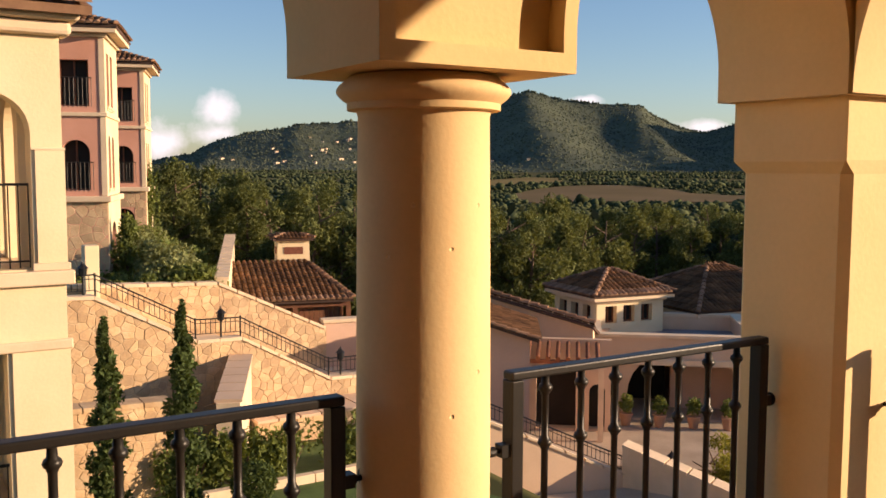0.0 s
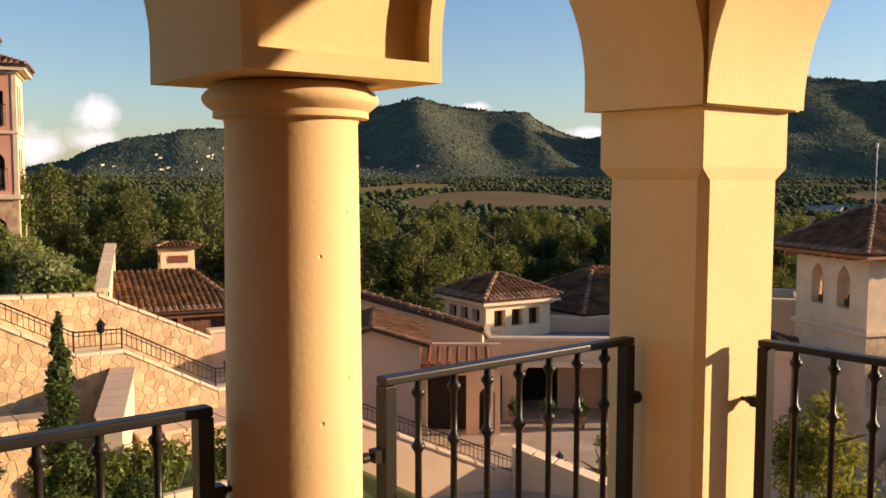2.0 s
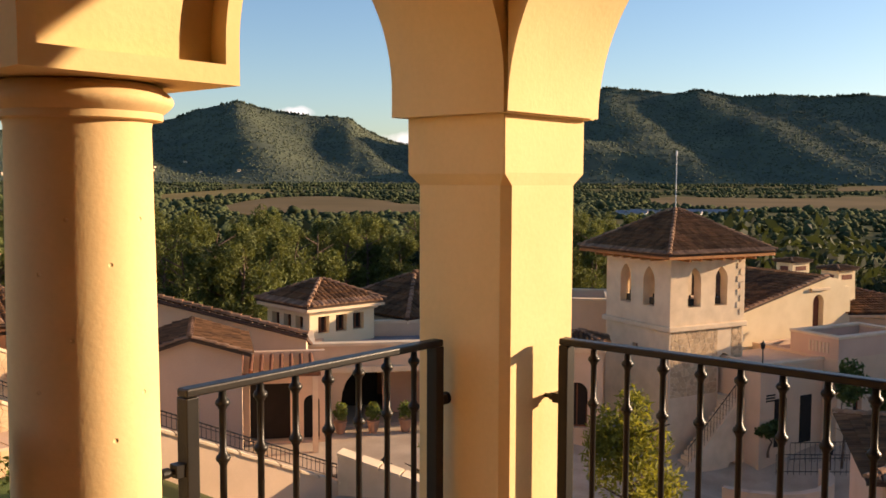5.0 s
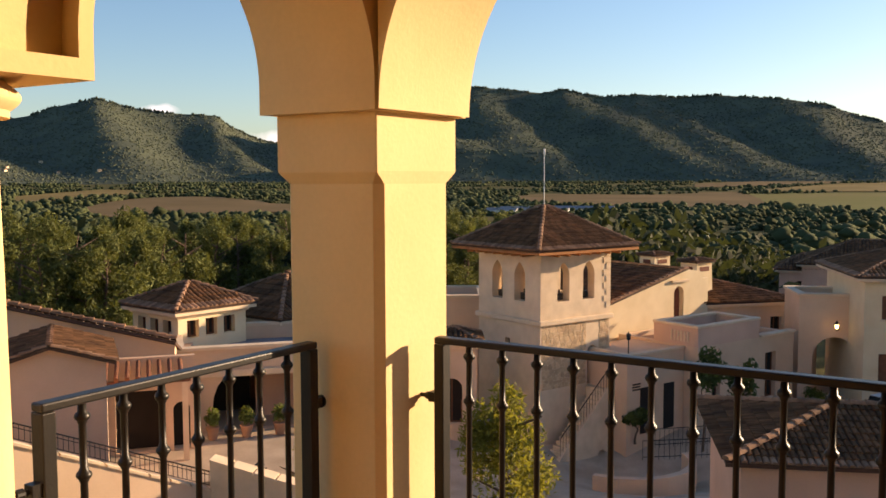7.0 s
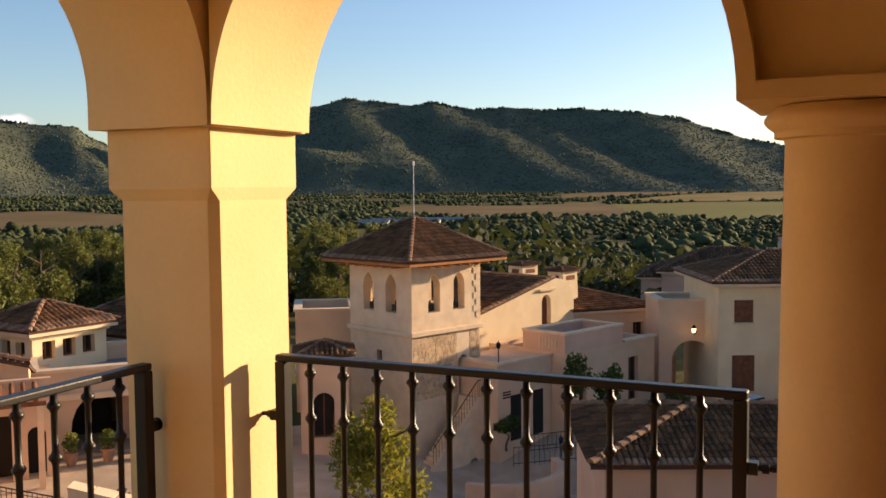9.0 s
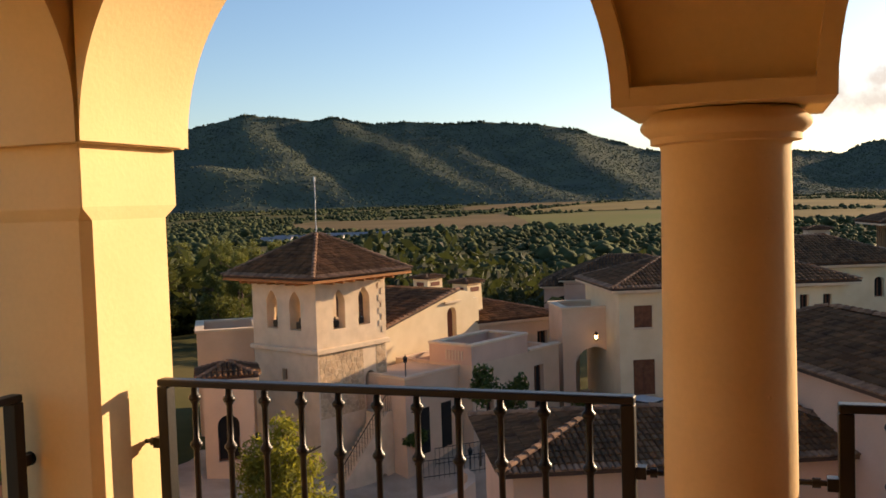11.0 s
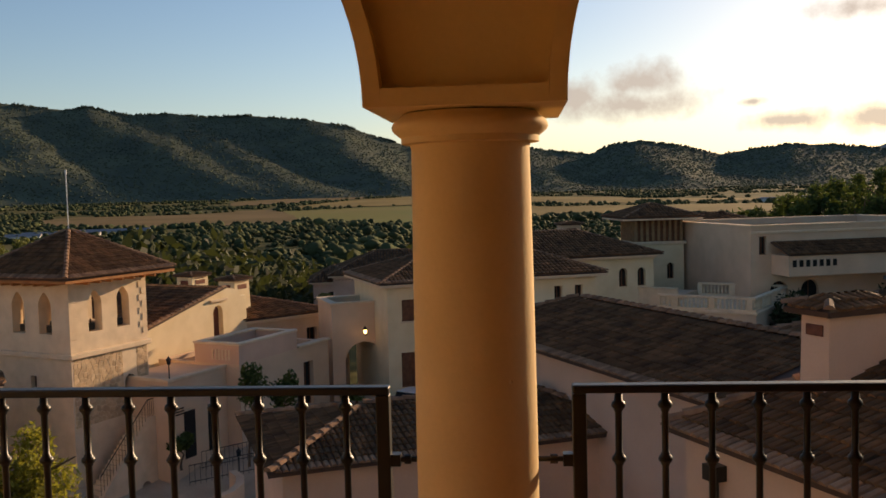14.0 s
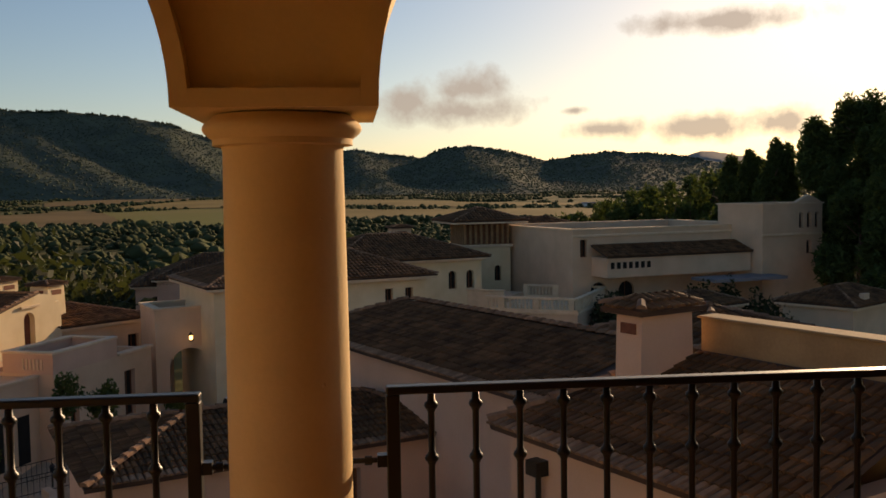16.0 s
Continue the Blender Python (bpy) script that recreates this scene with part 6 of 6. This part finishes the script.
part("flat_roof_canopy", boxed(9.5, 16.5, -5.5, -2.41, -5.9, -5.65), GREY_ROOF, flat)
hotel_tower = house("hotel_tower", (72.75, -33.5), -68, 7.0, 5, -12, 0.0, PALE, "pale square hotel tower with three narrow arched openings", "flat", 0,
                    {"front": [(arch_loop(4.2 + k * 0.95, 4.75 + k * 0.95, -2.0, -0.95), "dark") for k in range(3)] + [(arch_loop(5.1, 5.7, -4.2, -3.3), "dark")]}, category="tower")
part("string_course", boxed(-0.1, 7.1, -0.12, -0.002, -2.6, -2.4, 0.03), TRIM, hotel_tower)
part("gable", slab([(3.9, 0.126), (6.9, 0.126), (6.6, 0.3), (5.4, 0.75), (4.2, 0.3)], [], 0, 0.4), PALE, hotel_tower)
house("hotel_lodge", (60.0, -22.6), -60, 5.6, 4, -12, -6.7, PALE, "pale lodge with a shallow tiled roof", "hip", 0.8, {"front": [(arch_loop(0.6 + 1.7 * k, 1.8 + 1.7 * k, -10.5, -8.6), "dark") for k in range(3)]}, over=0.4, wide=0.3)
house("hotel_lodge", (58.0, -33.0), -55, 7, 5, -12, -6.6, PALE, "pale lodge under a brown tiled roof by the trees", "hip", 1.0, {"front": [(rect_loop(1.5, 2.3, -6.6, -5.8), "dark")]}, over=0.5, wide=0.3)
house("hotel_wing", (84, -13.5), -74, 12, 9, -12, -2.9, CREAM, "cream hotel wing with a sloping tiled roof", "hip", 1.6, {}, over=0.5, wide=0.35)


# ---- planting ----
def gh(x, y):
    return float(ground_height(np.array(float(x)), np.array(float(y))))


def cypress(x, y, z, h, r, seed):
    rng = np.random.default_rng(seed)
    ob = thing("cypress", pose(x, y, z), "slender dark green cypress with sunlit tips", "tree", "cypresses")
    trunk(ob, h * 0.8, 0.07, 0, rng)
    t = np.linspace(0.04, 0.97, 26)
    prof = np.interp(t, [0, 0.12, 0.45, 0.8, 1], [0.75, 1.0, 0.95, 0.55, 0.1]) * r
    a = rng.random(26) * 6.28
    c = np.stack([np.cos(a) * prof * 0.35, np.sin(a) * prof * 0.35, t * h], 1)
    rr = np.stack([prof * 0.75, prof * 0.75, np.full(26, h * 0.05)], 1)
    leaf_object("crown", leaves(c, rr, 5200, 0.075, rng, 0.3), CYPRESS, ob)


cypress(3.95, 19.8, -6.3, 4.7, 0.48, 2)
cypress(5.42, 19.4, -6.3, 4.95, 0.49, 3)
cypress(0.2, 20.0, -6.3, 5.6, 0.36, 4)
topiary = thing("topiary_tree", pose(6.75, 18.9, -6.3), "clipped round topiary ball on a pale trunk", "tree")
rng = np.random.default_rng(8)
trunk(topiary, 0.75, 0.07, 0, rng)
leaf_object("crown", leaves([(0, 0, 1.05)], [(0.5, 0.5, 0.46)], 3800, 0.05, rng, 0.75), CYPRESS, topiary)
for k, (x, y, rx, rz) in enumerate(((4.6, 18.4, 0.7, 0.9), (4.9, 17.2, 0.5, 0.4), (3.4, 18.0, 0.8, 0.9))):
    shrub(x, y, -6.3, rx, rx, rz, 40 + k, SHRUB, "leafy green garden shrub on the lawn edge", 1500, 0.07, group="garden shrubs")
for k in range(5):
    shrub(6.2 + k * 1.25, 21.6, -6.3, 0.9, 0.45, 1.15, 60 + k, SHRUB, "loose green hedge with climbing leaves", 1300, 0.08, "hedge_plant", "hedge")
kerb = thing("garden_kerb", pose(0, 21.0, -6.3), "low pale stone kerb before the hedge", "kerb", kind="structure")
for k in range(9):
    part("kerb_stone", boxed(6.3 + k * 0.7, 6.98 + k * 0.7, -0.1, 0.12, -0.05, 0.26, 0.015), TRIM, kerb)
# raised beds by the pink towers
for k, (x, y, rx, rz, m) in enumerate(((8.1, 30.4, 1.0, 0.8, SILVER), (8.4, 31.6, 1.2, 1.1, SILVER), (8.3, 33.6, 1.2, 1.2, SHRUB), (9.4, 36.2, 1.2, 1.4, SHRUB), (8.7, 34.0, 1.2, 1.5, SILVER), (10.9, 38.0, 1.6, 1.6, SHRUB),
                                       (7.9, 30.0, 0.8, 0.6, SHRUB), (8.3, 29.9, 1.0, 0.7, SHRUB), (9.0, 38.5, 1.2, 1.3, SHRUB), (12.3, 41.0, 1.6, 1.5, SHRUB), (12.9, 37.5, 1.5, 1.3, PINE), (15.5, 41, 1.8, 1.6, PINE))):
    shrub(x, y, gh(x, y) - 0.1, rx * 0.95, rx * 0.95, rz * 1.0, 80 + k, m, "rounded silvery green shrub in the raised bed" if m is SILVER else "dense green shrub in the raised bed", 2200, 0.085, group="terrace shrubs")
for k, (x, y, z0, h) in enumerate(((7.6, 33.4, -2.2, 1.7), (11.4, 45.0, -2.4, 3.2))):
    shrub(x, y, z0, 0.3, 0.25, h, 110 + k, SHRUB, "yellow-green climber against the stone base", 1100, 0.09, "climbing_plant", "climbers")
rng = np.random.default_rng(14)
grass = []
for _ in range(600):
    x, y = rng.uniform(5, 10), rng.uniform(29.2, 40)
    grass.append(leaves([(x, y, gh(x, y) + 0.12)], [(0.25, 0.25, 0.2)], 14, 0.09, rng, 0.2))
tagged(leaf_object("ground_cover", np.concatenate(grass), SHRUB), "low flowering ground cover in the beds", "plants", kind="stuff")

# pine wood behind the houses
rng = np.random.default_rng(21)
spots = []
for k in range(44):
    deg = 76 - k * 0.6
    a, r = radians(deg + rng.normal(0, 0.4)), rng.uniform(56, 84)
    spots.append((r * math.cos(a), r * math.sin(a), np.interp(deg, [50, 60, 76], [-2.0, -0.4, 1.2]) + rng.uniform(-1.6, 0.7)))
for k in range(64):
    a = radians(53 - k * 0.38 + rng.normal(0, 0.5))
    r = rng.uniform(72, 125)
    spots.append((r * math.cos(a), r * math.sin(a), -1.2 - 0.012 * r + rng.uniform(-1.8, 0.7)))
for k, (x, y, top) in enumerate(spots):
    h = max(3.5, top - gh(x, y) + 0.2)
    pine(x, y, gh(x, y) - 0.2, h, min(2.7, h * 0.3), 200 + k, count=3300, leaf=0.17, low=0.12)
for k, (a, r, h) in enumerate(((49.5, 62, 4.2), (47.5, 60, 4.5), (51.5, 58, 3.2), (46.5, 66, 3.0), (62.5, 48, 4.6), (60.8, 50, 4.2), (58.5, 52, 3.8))):
    x, y = r * math.cos(radians(a)), r * math.sin(radians(a))
    pine(x, y, gh(x, y) - 0.1, h, h * 0.27, 320 + k, FRESH if k in (1,) else SHRUB, "young light green tree at the wood's edge", 900, 0.2, "young trees", 0.1)
# big pines on the hill to the sun
for k, (x, y, top, spread) in enumerate(((79.5, -42.6, 7.2, 4.2), (77.5, -45.5, 9.0, 5.0), (74.5, -47.5, 9.6, 5.5), (83.0, -39.6, 5.2, 2.6), (86.5, -39.0, 4.2, 2.4), (71, -49, 10, 5.5), (92, -39.5, 4.6, 2.8), (69, -44, 5, 4.5), (73, -44.5, 6.0, 4.5), (77, -43.0, 3.5, 3.5), (70.5, -40.5, 1.0, 3.5), (66, -41, 3.0, 3.5))):
    z = gh(x, y) - 0.3
    pine(x, y, z, top - z, spread, 400 + k, mat=CYPRESS, label="tall spreading pine against the evening sun", count=11000, leaf=0.3, group="tall pines", low=0.34)
rng = np.random.default_rng(33)
for k in range(60):
    deg, r = rng.uniform(-25.5, -11.5), rng.uniform(105, 165)
    x, y = r * math.cos(radians(deg)), r * math.sin(radians(deg))
    top = np.interp(deg, [-25, -21, -17, -11.5], [4.2, 2.6, 0.6, -3.5]) + rng.uniform(-2.5, 0.8)
    z = gh(x, y) - 0.3
    pine(x, y, z, max(4.0, top - z), 3.2, 500 + k, CYPRESS, count=1900, leaf=0.36, low=0.1)
for k in range(16):
    x, y = rng.uniform(54, 70), rng.uniform(-30, -18)
    shrub(x, y, -11, 1.5, 1.5, rng.uniform(2.5, 4.5), 600 + k, SCRUB, "dark garden shrub by the hotel", 900, 0.2, group="hotel shrubs")
# village planting
pine(23.62, 13.15, -11, 6.6, 1.9, 700, FRESH, "yellow-green young pine lit by the low sun", 5200, 0.11, "young trees", 0.25)
pine(22.6, 20.0, -10.6, 3.6, 1.5, 701, FRESH, "feathery green shrub below the stairs", 3000, 0.1, "young trees", 0.05)
for k, (x, y, z, h, r) in enumerate(((44.0, 13.4, -11.7, 5.3, 0.95), (44.6, 11.7, -11.7, 4.9, 0.6), (44.4, 17.0, -12.0, 1.8, 0.6), (41.0, 24.8, -12, 2.0, 0.8), (66, 19, -11, 3, 1.6), (69, 21.5, -11, 3.4, 1.8), (72, 18, -11, 3, 1.8), (63.5, 15, -11, 2.6, 1.2))):
    ob = thing("ornamental_tree", pose(x, y, z), "small dark clipped tree beside the pale houses", "tree", "ornamental trees")
    rg = np.random.default_rng(720 + k)
    trunk(ob, h * 0.7, 0.07, 3, rg)
    c = np.stack([rg.normal(0, r * 0.4, 7), rg.normal(0, r * 0.4, 7), h * (0.62 + 0.3 * rg.random(7))], 1)
    leaf_object("crown", leaves(c, [(r * 0.6, r * 0.6, h * 0.12)], 900, 0.13, rg, 0.3), CYPRESS, ob)
for k in range(9):
    x, y = (23.7 + k * 0.95, 27.3 - k * 0.85) if k < 5 else (54.5 + (k - 5) * 0.7, 9.6 + (k - 5) * 0.5)
    pot = thing("potted_plant", pose(x, y, -8.415 if k < 5 else gh(x, y) + 0.03), "leafy plant in a terracotta pot", "plant", "potted plants")
    v, f = turned([(0.16, 0), (0.24, 0.42), (0.27, 0.44), (0.27, 0.5), (0.2, 0.5)], 14)
    raw("pot", v, f, TERRACOTTA, pot)
    rg = np.random.default_rng(760 + k)
    leaf_object("foliage", leaves([(0, 0, 0.85)], [(0.3, 0.3, 0.4)], 300, 0.08, rg, 0.3), SHRUB, pot)


# ---- vehicles, parasol ----
def car(x, y, z, yaw, label, h=1.45):
    ob = thing("car", pose(x, y, z, 0, 0, yaw), label, "car", "parked cars")
    bm = boxed(-2.0, 2.0, -0.82, 0.82, 0.3, 0.85, 0.12)
    part("body", bm, WHITE_PAINT, ob)
    cab = boxed(-1.2, 1.1, -0.72, 0.72, 0.85, h, 0.05)
    for v in cab.verts:
        if v.co.z > h - 0.2:
            v.co.x *= 0.72
            v.co.y *= 0.9
    part("glasshouse", cab, glass, ob)
    part("roof", boxed(-0.85, 0.75, -0.63, 0.63, h - 0.01, h + 0.05, 0.03), WHITE_PAINT, ob)
    for wx in (-1.25, 1.25):
        for wy in (-0.78, 0.78):
            bm = bmesh.new()
            rod(bm, (wx, wy - 0.1, 0.32), (wx, wy + 0.1, 0.32), 0.32, 16)
            wheel = part("tyre", bm, RUBBER, ob)
            bm = bmesh.new()
            rod(bm, (wx, wy - 0.11, 0.32), (wx, wy + 0.11, 0.32), 0.18, 12)
            part("rim", bm, GREY_ROOF, wheel)
    return ob


for k, (a, r) in enumerate(((31.3, 104), (30.4, 106), (32.3, 108))):
    x, y = r * math.cos(radians(a)), r * math.sin(radians(a))
    car(x, y, gh(x, y) + 0.05, 120 + k * 20, "white car parked beyond the houses")
for k, (x, y) in enumerate(((92.0, 19.6), (96, 18.6))):
    car(x, y, gh(x, y) + 0.05, 20, "pale car parked in the shade of the porch")
car(52.6, 6.2, gh(52.6, 6.2) + 0.05, 60, "small white buggy parked before the manor house", 1.75)
parasol = thing("parasol", pose(48.5, 32.4, -10.4), "closed white parasol beside the terrace", "parasol")
part("pole", rod(bmesh.new(), (0, 0, -1.6), (0, 0, 3.0), 0.04, 8), WHITE_PAINT, parasol)
v, f = turned([(0.28, 0.4), (0.3, 0.8), (0.2, 1.8), (0.06, 2.8), (0.02, 3.0)], 10)
raw("canopy", v, f, WHITE_PAINT, parasol)
round_wall = thing("terrace_wall", pose(39.5, 15.6, 0, 0, 0, -24), "pale curved terrace wall below the tower", "wall", kind="structure")
for k in range(7):
    a0, a1 = radians(200 + k * 20), radians(220 + k * 20)
    bm = slab(rect_loop(0, 2 * 3.2 * math.sin(radians(10)), -13, -11.2), [], 0, 0.35)
    part("wall", moved(bm, pose(3.2 * math.cos(a0), 3.2 * math.sin(a0), 0, 0, 0, 300 + k * 20)), PALE, round_wall)
fence = thing("square_railing", pose(44.3, 15.9, -12.0, 0, 0, -45), "black iron railing round the sunken steps", "railing", "stair railings")
for seg, (xa, ya, xb, yb) in enumerate(((0, 0, 4, 0), (4, 0, 4.5, 1.6), (-1.5, -1.8, 2.8, -2.2))):
    bm = bmesh.new()
    for zz in (0.95, 0.15):
        rod(bm, (xa, ya, zz), (xb, yb, zz), 0.02, 6)
    for k in range(17):
        t = k / 16
        rod(bm, (xa + (xb - xa) * t, ya + (yb - ya) * t, 0), (xa + (xb - xa) * t, ya + (yb - ya) * t, 0.95), 0.012, 5)
    part("rail_section", bm, IRON, fence)
for x, y, z in ((43.0, 13.6, -11.6), (44.25, 17.35, -7.355)):
    path_lamp(x, y, z, 1.0, False, "black iron lantern by the tower steps")

# ---- single stones and tiles ----
for verts, faces, parent in LATER_STONES:
    raw("stone", verts, faces, RUBBLE, parent)
for me, m, parent in LATER_TILES:
    t = new("tile", me)
    t.parent = parent
    t.matrix_basis = m
